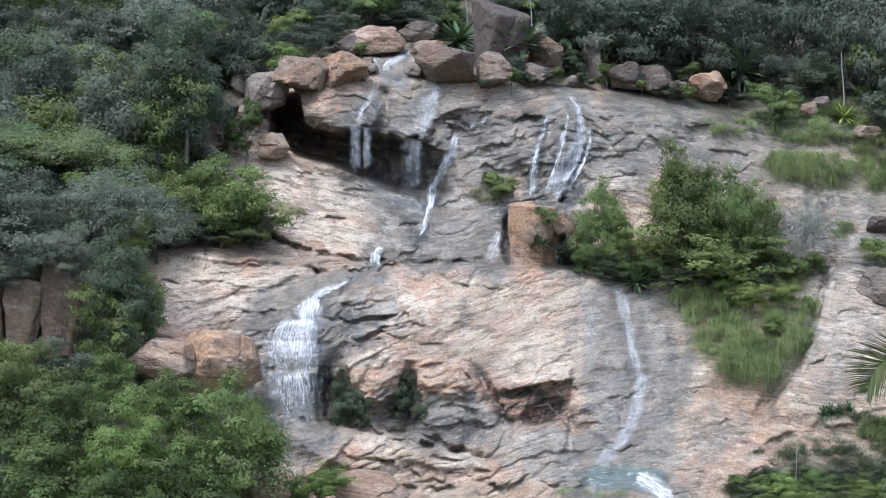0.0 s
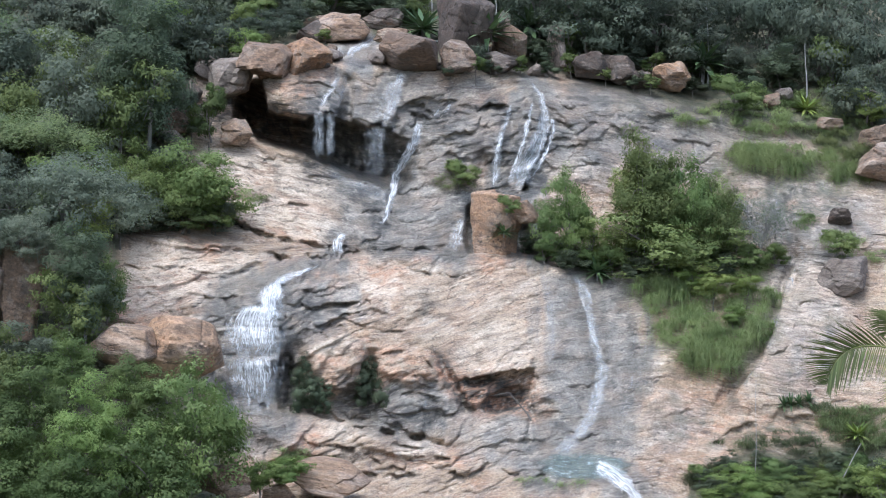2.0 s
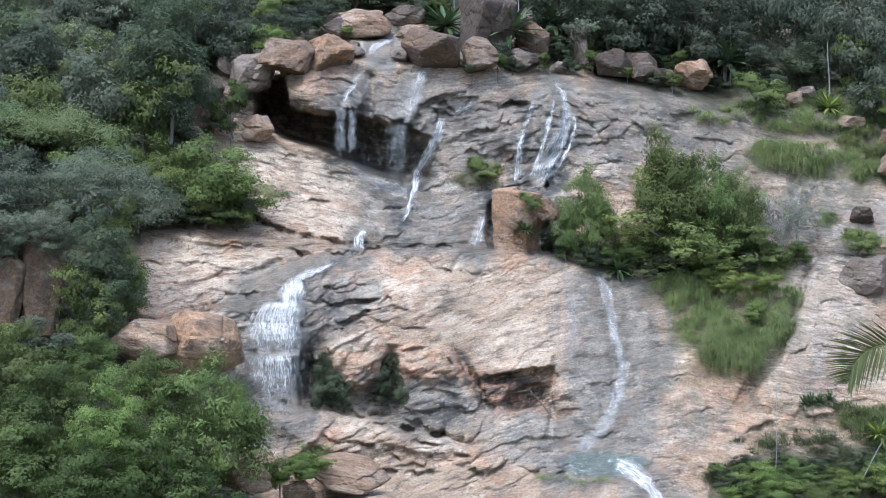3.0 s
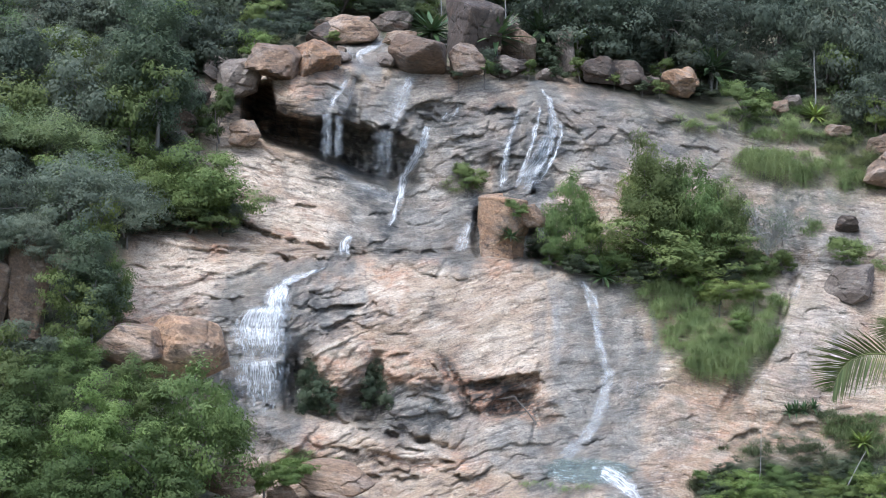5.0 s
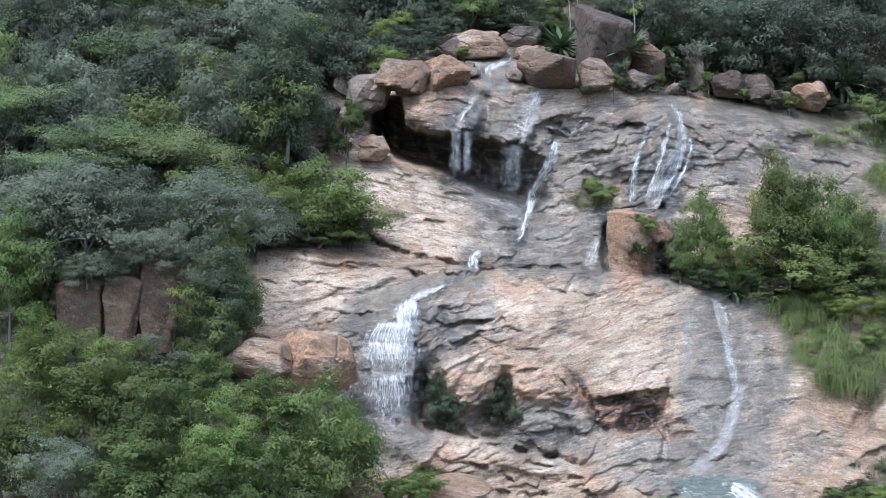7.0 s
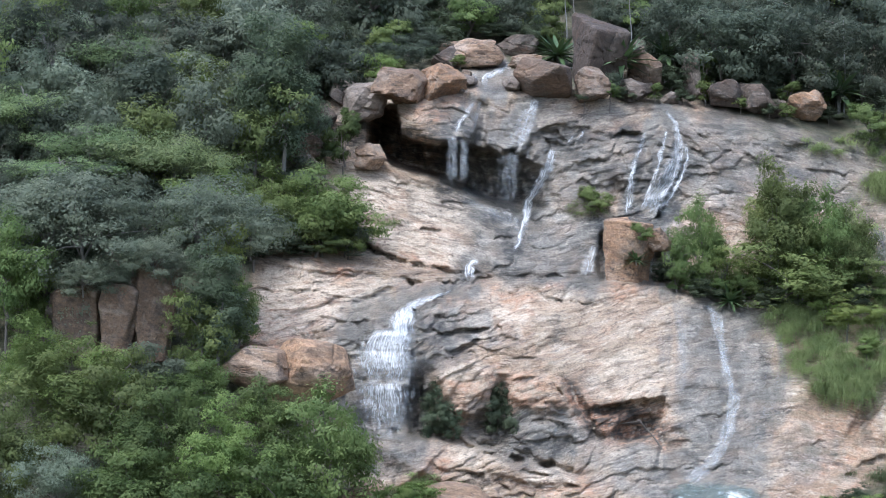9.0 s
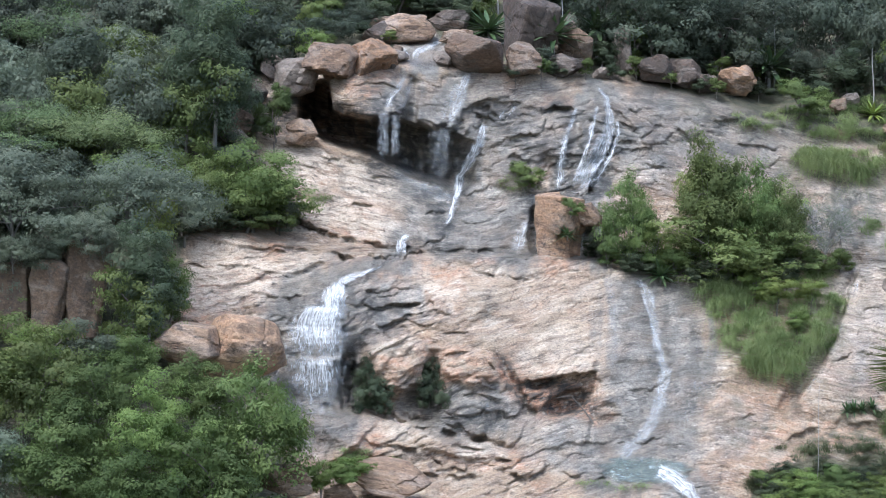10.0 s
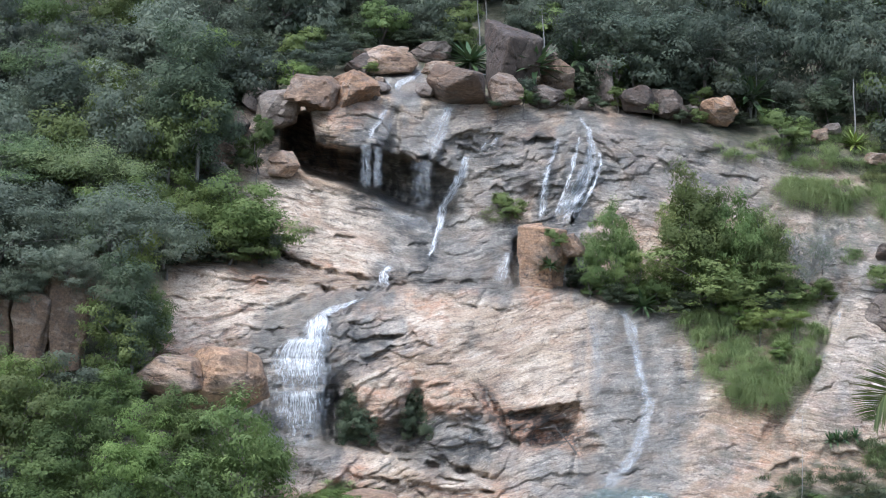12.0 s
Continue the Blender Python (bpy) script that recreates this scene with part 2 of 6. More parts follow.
PALM = leaf_mat("palm_leaflets", (0.055, 0.080, 0.022), (0.170, 0.190, 0.060), 0.35, 0.2)
TWIG = bark_mat("grey_twigs", (0.15, 0.14, 0.125), (0.36, 0.34, 0.31))

# ---- ground tools ----
# Site sheet: 40 marks to the metre on an upright sheet 111.15 m from the lookout, a to the right and b downwards.
# site() carries a mark along the line of sight to the depth y.
CT, ST, SHEET = math.cos(radians(TILT)), math.sin(radians(TILT)), 4446.0


def site(a, b, y):
    u, v = (np.asarray(a, float) - 784) / SHEET, (441 - np.asarray(b, float)) / SHEET
    k = y / (CT - ST * v)
    return np.stack([u * k, np.broadcast_to(y, k.shape), EYE + (ST + CT * v) * k], -1)


def per_metre(y):
    """Marks to the metre at the depth y."""
    return SHEET / y


def lattice(ix, iy, seed):
    h = (ix.astype(np.int64) * 374761393 + iy.astype(np.int64) * 668265263 + seed * 974634777) & 0xFFFFFFFF
    h = ((h ^ (h >> 13)) * 1274126177) & 0xFFFFFFFF
    return ((h ^ (h >> 16)) & 0xFFFFFF) / float(0x1000000)


def swell(x, y, seed=0):
    """Smooth noise from -1 to 1."""
    ix, iy = np.floor(x), np.floor(y)
    fx, fy = x - ix, y - iy
    total = 0
    wx, wy = fx * fx * fx * (fx * (fx * 6 - 15) + 10), fy * fy * fy * (fy * (fy * 6 - 15) + 10)
    for dx in (0, 1):
        for dy in (0, 1):
            t = lattice(ix + dx, iy + dy, seed) * 2 * math.pi
            g = np.cos(t) * (fx - dx) + np.sin(t) * (fy - dy)
            total = total + g * (wx if dx else 1 - wx) * (wy if dy else 1 - wy)
    return total * 1.5


def rough_noise(x, y, octaves=4, seed=0, gain=0.5):
    return sum(swell(x * 2 ** i, y * 2 ** i, seed + i) * gain ** i for i in range(octaves))


def cells(x, y, seed=0):
    """Cracked plates: distance to the crack, a height for each plate, and a slant of its own across it."""
    ix, iy = np.floor(x), np.floor(y)
    near, second, height, slant = np.full(x.shape, 9.0), np.full(x.shape, 9.0), np.zeros(x.shape), np.zeros(x.shape)
    for dx in (-1, 0, 1):
        for dy in (-1, 0, 1):
            px, py = ix + dx + lattice(ix + dx, iy + dy, seed), iy + dy + lattice(ix + dx, iy + dy, seed + 1)
            d = np.hypot(x - px, y - py)
            closer = d < near
            second = np.where(closer, near, np.minimum(second, d))
            height = np.where(closer, lattice(ix + dx, iy + dy, seed + 2), height)
            gx, gy = lattice(ix + dx, iy + dy, seed + 3) * 2 - 1, lattice(ix + dx, iy + dy, seed + 4) * 2 - 0.55
            slant = np.where(closer, gx * (px - x) + gy * (py - y), slant)
            near = np.where(closer, d, near)
    return second - near, height, slant


def ease(x, low, high):
    t = np.clip((x - low) / (high - low), 0, 1)
    return t * t * (3 - 2 * t)


def from_line(a, b, line):
    """Distance in marks to a run of straight pieces, and how far along it lies (0 to 1)."""
    best, along = np.full(np.shape(a), 1e9), np.zeros(np.shape(a))
    n = len(line) - 1
    for i in range(n):
        (x0, y0), (x1, y1) = line[i][:2], line[i + 1][:2]
        t = np.clip(((a - x0) * (x1 - x0) + (b - y0) * (y1 - y0)) / max((x1 - x0) ** 2 + (y1 - y0) ** 2, 1e-6), 0, 1)
        d = np.hypot(a - x0 - t * (x1 - x0), b - y0 - t * (y1 - y0))
        along = np.where(d < best, (i + t) / n, along)
        best = np.minimum(best, d)
    return best, along


def patch(a, b, ca, cb, ra, rb, turn=0):
    """1 inside an oval, falling to 0 at its rim."""
    c, s = math.cos(radians(turn)), math.sin(radians(turn))
    x, y = (a - ca) * c + (b - cb) * s, -(a - ca) * s + (b - cb) * c
    return 1 - ease(np.hypot(x / ra, y / rb), 0.6, 1.15)


# ---- mesh tools ----
def mesh_of(name, verts, faces, mat, smooth=False):
    """A mesh from arrays of corners and of equal-sized faces."""
    verts, faces = np.asarray(verts, np.float32), np.asarray(faces, np.int32)
    me = bpy.data.meshes.new(name)
    me.vertices.add(len(verts))
    me.vertices.foreach_set("co", verts.ravel())
    n, k = faces.shape
    me.loops.add(n * k)
    me.loops.foreach_set("vertex_index", faces.ravel())
    me.polygons.add(n)
    me.polygons.foreach_set("loop_start", np.arange(0, n * k, k, dtype=np.int32))
    me.polygons.foreach_set("use_smooth", np.full(n, smooth))
    me.materials.append(mat)
    me.update(calc_edges=True)
    me.validate()
    return me


def give(me, name, values):
    me.attributes.new(name, "FLOAT", "POINT").data.foreach_set("value", np.asarray(values, np.float32).ravel())


def part(name, me, parent, label=""):
    ob = new(name, me)
    ob.parent = parent
    return tagged(ob, label)


def grid_faces(rows, cols):
    i = np.arange(rows * cols).reshape(rows, cols)
    return np.stack([i[:-1, :-1], i[1:, :-1], i[1:, 1:], i[:-1, 1:]], -1).reshape(-1, 4)


def tube(points, radii, sides=6):
    """Corners and faces of a tapered tube along points."""
    pts = np.asarray(points, float)
    ways = np.gradient(pts, axis=0)
    ways /= np.linalg.norm(ways, axis=1, keepdims=True) + 1e-9
    side = np.cross(ways, (0.31, 0.9, 0.12))
    side /= np.linalg.norm(side, axis=1, keepdims=True) + 1e-9
    other = np.cross(ways, side)
    t = np.linspace(0, 2 * math.pi, sides, endpoint=False)
    ring = np.cos(t)[None, :, None] * side[:, None] + np.sin(t)[None, :, None] * other[:, None]
    verts = (pts[:, None] + ring * np.asarray(radii, float)[:, None, None]).reshape(-1, 3)
    i = np.arange(len(pts) * sides).reshape(len(pts), sides)
    j = np.roll(i, -1, axis=1)
    return verts, np.stack([i[:-1], j[:-1], j[1:], i[1:]], -1).reshape(-1, 4)


def joined(pieces):
    verts, faces, n = [], [], 0
    for v, f in pieces:
        verts.append(v), faces.append(f + n)
        n += len(v)
    return np.concatenate(verts), np.concatenate(faces)


def thing(name, label, category, group="", kind=""):
    return tagged(new(name), label, category, group, kind)


# ---- the rock face ----
# Lines along which the slope changes, from the valley upwards: (a, b, depth in metres).
LINES = []
LINES.append([(-400, 1300, 97), (1900, 1300, 97)])
LINES.append([(-400, 900, 101), (300, 790, 103.2), (430, 770, 106.2), (490, 746, 109.2), (600, 758, 109.3), (700, 788, 109.2), (860, 826, 109.1), (1000, 836, 109.4), (1150, 832, 109.9), (1300, 812, 110.4), (1500, 772, 110.4), (1900, 700, 110)])
LINES.append([(-400, 840, 102.8), (300, 740, 105.6), (420, 742, 108.6), (480, 738, 110.6), (600, 750, 110.7), (700, 776, 110.4), (860, 815, 109.8), (1000, 826, 109.9), (1150, 824, 110.3), (1300, 804, 110.6), (1900, 690, 110.3)])
LINES.append([(-400, 650, 107.5), (200, 620, 108.8), (280, 580, 111.2), (440, 600, 111.3), (480, 588, 111.5), (540, 565, 112), (640, 600, 112.1), (760, 595, 112.9), (850, 642, 112.6), (1000, 680, 112.6), (1060, 640, 113.5), (1200, 660, 113.8), (1350, 620, 114.5), (1568, 560, 115.2), (1900, 500, 116)])
LINES.append([(-400, 480, 111.5), (180, 470, 112.5), (280, 456, 115.3), (420, 464, 115.5), (560, 484, 115.8), (700, 480, 116.5), (850, 469, 117), (1000, 478, 117), (1060, 502, 116.8), (1150, 535, 116.8), (1250, 580, 116.5), (1350, 540, 117.4), (1568, 470, 118.2), (1900, 440, 118.4)])
LINES.append([(-400, 455, 112.8), (200, 440, 114), (300, 436, 116.8), (420, 443, 117), (560, 446, 117.5), (660, 466, 118), (760, 466, 118.2), (900, 460, 118.4), (1000, 462, 118.8), (1150, 490, 118.6), (1300, 490, 119.2), (1568, 430, 119.6), (1900, 410, 120)])
LINES.append([(-400, 300, 118), (300, 296, 119.5), (420, 292, 121.5), (500, 288, 121.8), (600, 312, 121.7), (700, 338, 121.7), (760, 352, 121.6), (850, 330, 121.5), (900, 360, 121.2), (1000, 350, 121.5), (1150, 350, 122.3), (1350, 330, 123.5), (1900, 280, 124.5)])
LINES.append([(-400, 200, 121.5), (300, 190, 123), (480, 180, 124.2), (540, 202, 121.9), (620, 228, 121.7), (720, 240, 121.9), (800, 238, 122.6), (900, 225, 123.2), (1000, 205, 124), (1150, 200, 125), (1350, 230, 126), (1900, 240, 126.5)])
LINES.append([(-400, 150, 124.5), (300, 150, 125.5), (480, 150, 126), (560, 148, 123.3), (640, 136, 123.5), (750, 142, 123.8), (900, 150, 124.6), (1000, 160, 125.4), (1150, 172, 127), (1300, 190, 128), (1900, 200, 129)])
LINES.append([(-400, 90, 131), (560, 112, 127.2), (700, 96, 128.2), (900, 112, 129), (1200, 130, 131), (1900, 100, 133)])
LINES.append([(-400, -150, 152), (1900, -150, 152)])
LINES.append([(-400, -520, 190), (1900, -520, 190)])
# Runs of water: (a, b, half width) from the top down.
RUNS = {}
RUNS["spring_run"] = [(734, 78, 5), (726, 92, 6), (706, 104, 10), (684, 112, 10), (682, 124, 9), (696, 138, 9), (708, 150, 8)]
RUNS["spring_branch"] = [(668, 100, 4), (662, 112, 5), (676, 124, 6)]
RUNS["west_curtain"] = [(668, 152, 4), (654, 176, 8), (641, 196, 10), (634, 214, 13), (631, 226, 15)]
RUNS["west_threads"] = [(682, 150, 6), (672, 176, 9), (664, 200, 10), (658, 232, 11)]
RUNS["west_strand"] = [(630, 214, 14), (629, 250, 14), (628, 326, 15)]
RUNS["west_strand_two"] = [(650, 218, 12), (650, 262, 12), (650, 318, 13)]
RUNS["middle_curtain"] = [(776, 146, 9), (768, 172, 14), (760, 205, 16), (750, 236, 18), (742, 258, 20)]
RUNS["middle_strands"] = [(760, 160, 8), (746, 195, 12), (736, 220, 14), (726, 246, 14), (722, 262, 12)]
RUNS["middle_strand"] = [(732, 240, 26), (730, 290, 25), (728, 360, 25)]
RUNS["chute"] = [(809, 233, 8), (803, 258, 12), (796, 280, 18), (780, 306, 16), (766, 332, 14), (760, 372, 8), (750, 405, 8), (735, 428, 12)]
RUNS["east_cascade"] = [(1003, 164, 8), (1020, 185, 8), (1028, 215, 9), (1026, 250, 18), (1012, 280, 27), (992, 318, 31), (978, 360, 25)]
RUNS["east_thread"] = [(972, 200, 4), (960, 235, 6), (948, 275, 8), (944, 315, 12), (938, 362, 10)]
RUNS["ledge_spill"] = [(846, 208, 4), (838, 222, 7), (832, 232, 6)]
RUNS["slab_spill"] = [(682, 434, 6), (664, 446, 13), (662, 462, 15), (668, 480, 19)]
RUNS["block_spill"] = [(890, 400, 10), (880, 424, 17), (870, 462, 24)]
RUNS["fall_head"] = [(640, 493, 4), (606, 503, 6), (578, 513, 9), (558, 524, 13), (546, 548, 22), (544, 566, 24)]
RUNS["main_fall"] = [(553, 520, 16), (549, 536, 25), (547, 556, 30), (543, 588, 38)]
RUNS["fall_tier"] = [(530, 560, 42), (521, 580, 58), (516, 598, 64), (516, 622, 66)]
RUNS["fall_curtain"] = [(513, 600, 72), (515, 620, 74), (517, 640, 74), (518, 672, 72)]
RUNS["fall_foot"] = [(519, 654, 72), (521, 690, 68), (523, 720, 62), (525, 758, 56)]
RUNS["dome_head"] = [(1083, 502, 10), (1100, 530, 18), (1108, 560, 15), (1117, 600, 14), (1126, 650, 18)]
RUNS["dome_thread"] = [(1112, 586, 7), (1118, 610, 8), (1126, 640, 12), (1136, 668, 20), (1130, 700, 16), (1124, 735, 20), (1108, 770, 24), (1080, 804, 34), (1052, 834, 44)]
RUNS["dome_film"] = [(1030, 500, 10), (1040, 560, 12), (1044, 640, 8), (1040, 690, 5)]
RUNS["side_thread"] = [(1176, 556, 4), (1188, 600, 5), (1196, 660, 5), (1176, 740, 6), (1150, 812, 8)]
RUNS["pool_outflow"] = [(1120, 842, 20), (1150, 856, 20), (1182, 880, 20), (1214, 925, 26), (1236, 985, 34)]
RUNS["east_gully"] = [(1434, 340, 6), (1446, 392, 8), (1472, 436, 12)]
RUNS["gully_film"] = [(1480, 440, 12), (1494, 470, 16), (1470, 508, 14), (1448, 570, 10), (1412, 660, 9), (1372, 722, 8)]
RUNS["slab_film"] = [(640, 306, 22), (690, 334, 30), (738, 362, 24), (752, 402, 14)]
# A pale bluish sheet: the wet slab's sheen put in as colour.
RUNS["painted_slab_sheen"] = [(640, 312, 18), (700, 344, 26), (750, 370, 22), (758, 402, 12)]
RUNS["east_branch"] = [(1040, 222, 4), (1044, 250, 6), (1034, 285, 8), (1008, 330, 10), (998, 356, 9)]
RUNS["east_strand"] = [(1008, 196, 3), (1000, 232, 5), (992, 268, 6), (976, 316, 8), (966, 360, 8)]
RUNS["east_strand_two"] = [(1030, 250, 6), (1020, 290, 8), (1000, 322, 10), (986, 360, 9)]
RUNS["pocket_thread"] = [(862, 198, 3), (858, 214, 5), (842, 228, 5)]
RUNS["wet_thread"] = [(1214, 560, 3), (1222, 600, 4), (1200, 690, 5), (1170, 770, 6)]
RUNS["corner_spill"] = [(990, 420, 5), (984, 440, 8), (978, 466, 9)]
RUNS["corner_drip"] = [(1012, 406, 7), (1014, 440, 9), (1016, 476, 9)]
RUNS["foot_spill"] = [(822, 722, 12), (824, 736, 20), (830, 752, 18)]
RUNS["fall_edge"] = [(548, 520, 6), (554, 580, 9), (560, 640, 9), (552, 748, 10)]


def stops(low, fine_low, fine_high, high, step, coarse):
    return np.unique(np.concatenate([np.arange(low, fine_low, coarse), np.arange(fine_low, fine_high, step), np.arange(fine_high, high + coarse, coarse)]))


A_STOPS = stops(-900, 240, 1610, 2500, 2.4, 24)
B_STOPS = stops(-520, 70, 900, 1300, 2.3, 24)


def base_depth(a_list, b_list):
    knots = []
    for line in LINES:
        la, lb, ly = (np.array(q, float) for q in zip(*line))
        knots.append((np.interp(a_list, la, lb), np.interp(a_list, la, ly)))
    out = np.empty((len(b_list), len(a_list)))
    for j in range(len(a_list)):
        lb, ly = np.array([k[0][j] for k in knots]), np.array([k[1][j] for k in knots])
        out[:, j] = np.interp(-np.asarray(b_list), -lb, ly)
    return out


def bedding(a, b):
    """The bed that a mark lies in, in marks: the foliation rises to the east on the dome and dips east on the upper slab."""
    low = np.interp(a, [200, 560, 760, 1050, 1250, 1600], [-30, 20, 72, 150, 175, 130])
    high = np.interp(a, [400, 760, 800, 1000, 1150, 1560], [0, -58, -52, -20, -30, -105])
    share = ease(b, 452, 476)
    return b + low * share + high * (1 - share) + 7 * rough_noise(a / 130, b / 90, 3, 61)


def beds(a, q, length, tall, seed):
    """Ledges that come and go along the bedding: each swells out downwards and breaks off at its lower edge. 0 to 1."""
    v = q / tall + 1.1 * rough_noise(a / (length * 0.9), q / (tall * 3), 3, seed)
    row = np.floor(v)
    f = v - row
    much = np.clip(0.35 + 1.1 * swell(a / length + 37.7 * lattice(row, row * 0, seed), row * 1.37 + 0.5, seed + 3), 0, 1)
    return much * np.where(f < 0.86, f / 0.86, (1 - f) / 0.14)


def below(a, b, line):
    """Marks below a run of ledges drawn from west to east, and 1 over its length, fading at its ends."""
    xs, ys = [p[0] for p in line], [p[1] for p in line]
    return b - np.interp(a, xs, ys), ease(a, xs[0] - 6, xs[0] + 16) * (1 - ease(a, xs[-1] - 16, xs[-1] + 6))


# Overhanging lips: their line from west to east, metres cut back beneath, marks over which the rock comes forward again, metres proud above.
LIPS_HIGH = []
LIPS_HIGH.append(([(782, 196), (800, 204), (832, 216), (850, 214)], 0.8, 16, 0.1))
LIPS_HIGH.append(([(786, 216), (806, 226), (828, 228)], 0.7, 14, 0.15))
LIPS_HIGH.append(([(838, 196), (866, 200), (884, 196)], 0.45, 9, 0.1))
LIPS_HIGH.append(([(902, 212), (922, 206), (944, 203), (970, 206)], 0.9, 13, 0.3))
LIPS_HIGH.append(([(1036, 226), (1056, 232), (1084, 246)], 0.6, 12, 0.15))
LIPS_HIGH.append(([(1036, 268), (1074, 260), (1112, 246)], 0.35, 8, 0.1))
LIPS_HIGH.append(([(740, 250), (770, 246), (800, 240)], 0.5, 30, 0.2))
LIPS_HIGH.append(([(850, 262), (890, 254), (930, 262)], 0.35, 16, 0.15))
LIPS_HIGH.append(([(820, 300), (860, 292), (905, 304)], 0.35, 22, 0.15))
LIPS_HIGH.append(([(1150, 262), (1200, 250), (1250, 262)], 0.3, 8, 0.1))
LIPS_HIGH.append(([(1240, 258), (1300, 268), (1360, 272)], 0.35, 8, 0.15))
LIPS_HIGH.append(([(1090, 300), (1130, 312), (1160, 308)], 0.3, 10, 0.1))
LIPS_MIDDLE = []
LIPS_MIDDLE.append(([(470, 408), (500, 424), (530, 438), (568, 448), (640, 462)], 0.7, 14, 0.1))
LIPS_MIDDLE.append(([(600, 336), (636, 334), (664, 342)], 0.25, 7, 0.1))
LIPS_MIDDLE.append(([(470, 378), (520, 376), (580, 384), (630, 378)], 0.35, 12, 0.15))
LIPS_MIDDLE.append(([(690, 342), (716, 346), (734, 354)], 0.4, 12, 0.2))
LIPS_MIDDLE.append(([(700, 402), (726, 398), (752, 392)], 0.35, 14, 0.1))
LIPS_MIDDLE.append(([(500, 300), (540, 304), (580, 312)], 0.25, 7, 0.1))
LIPS_MIDDLE.append(([(660, 462), (700, 452), (744, 436)], 0.5, 12, 0.1))
LIPS_MIDDLE.append(([(310, 436), (350, 440), (392, 462), (440, 462)], 0.5, 10, 0.25))
LIPS_MIDDLE.append(([(440, 470), (500, 472), (560, 482)], 0.3, 9, 0.1))
LIPS_MIDDLE.append(([(280, 494), (340, 502), (400, 496)], 0.25, 8, 0.1))
LIPS_MIDDLE.append(([(390, 574), (430, 552), (500, 548)], 0.3, 24, 0.2))
LIPS_MIDDLE.append(([(300, 548), (346, 540), (380, 536)], 0.3, 12, 0.1))
LIPS_MIDDLE.append(([(390, 590), (430, 596), (466, 590)], 0.4, 14, 0.1))
LIPS_LOW = []
LIPS_LOW.append(([(572, 562), (608, 566), (646, 562), (700, 556)], 0.7, 15, 0.25))
LIPS_LOW.append(([(590, 540), (640, 532), (690, 528)], 0.3, 10, 0.1))
LIPS_LOW.append(([(690, 612), (740, 606), (806, 608)], 0.35, 9, 0.1))
LIPS_LOW.append(([(616, 600), (650, 596), (686, 604)], 0.45, 16, 0.1))
LIPS_LOW.append(([(806, 498), (850, 505), (906, 518)], 0.45, 5, 0.15))
LIPS_LOW.append(([(800, 544), (830, 540), (852, 546)], 0.25, 10, 0.05))
LIPS_LOW.append(([(742, 650), (776, 640), (812, 650), (842, 676)], 0.5, 20, 0.2))
LIPS_LOW.append(([(735, 688), (790, 684), (850, 700)], 0.45, 14, 0.1))
LIPS_LOW.append(([(770, 722), (806, 716), (850, 728)], 0.4, 16, 0.1))
LIPS_LOW.append(([(640, 738), (690, 756), (740, 764), (800, 784)], 0.6, 14, 0.1))
LIPS_LOW.append(([(1040, 792), (1090, 796), (1136, 786)], 0.3, 6, 0.1))
LIPS_LOW.append(([(1070, 704), (1110, 700), (1140, 688)], 0.22, 6, 0.1))
LIPS_LOW.append(([(540, 776), (600, 800), (650, 812)], 0.4, 20, 0.15))
LIPS_LOW.append(([(640, 806), (700, 820), (760, 846)], 0.5, 16, 0.2))
LIPS_LOW.append(([(770, 806), (820, 820), (868, 832)], 0.7, 22, 0.3))
LIPS_LOW.append(([(846, 852), (890, 860), (934, 842)], 0.7, 14, 0.3))
LIPS_LOW.append(([(700, 858), (760, 862), (830, 858)], 0.5, 16, 0.2))
LIPS_LOW.append(([(950, 852), (1000, 856), (1060, 866)], 0.3, 10, 0.15))
LIPS_LOW.append(([(640, 600), (700, 580), (760, 574)], 0.25, 14, 0.1))
LIPS_LOW.append(([(1180, 600), (1220, 606), (1250, 602)], 0.25, 8, 0.1))
LIPS_LOW.append(([(1330, 800), (1400, 764), (1480, 756), (1568, 742), (1620, 738)], 0.4, 26, 0.3))
LIPS_LOW.append(([(1200, 690), (1230, 684), (1256, 690)], 0.2, 6, 0.1))
LIPS_LOW.append(([(1460, 560), (1510, 548), (1568, 556)], 0.25, 10, 0.1))
LIPS_LOW.append(([(1430, 640), (1480, 626), (1540, 634)], 0.25, 10, 0.1))
LIPS_LOW.append(([(1240, 760), (1290, 744), (1330, 748)], 0.2, 7, 0.1))


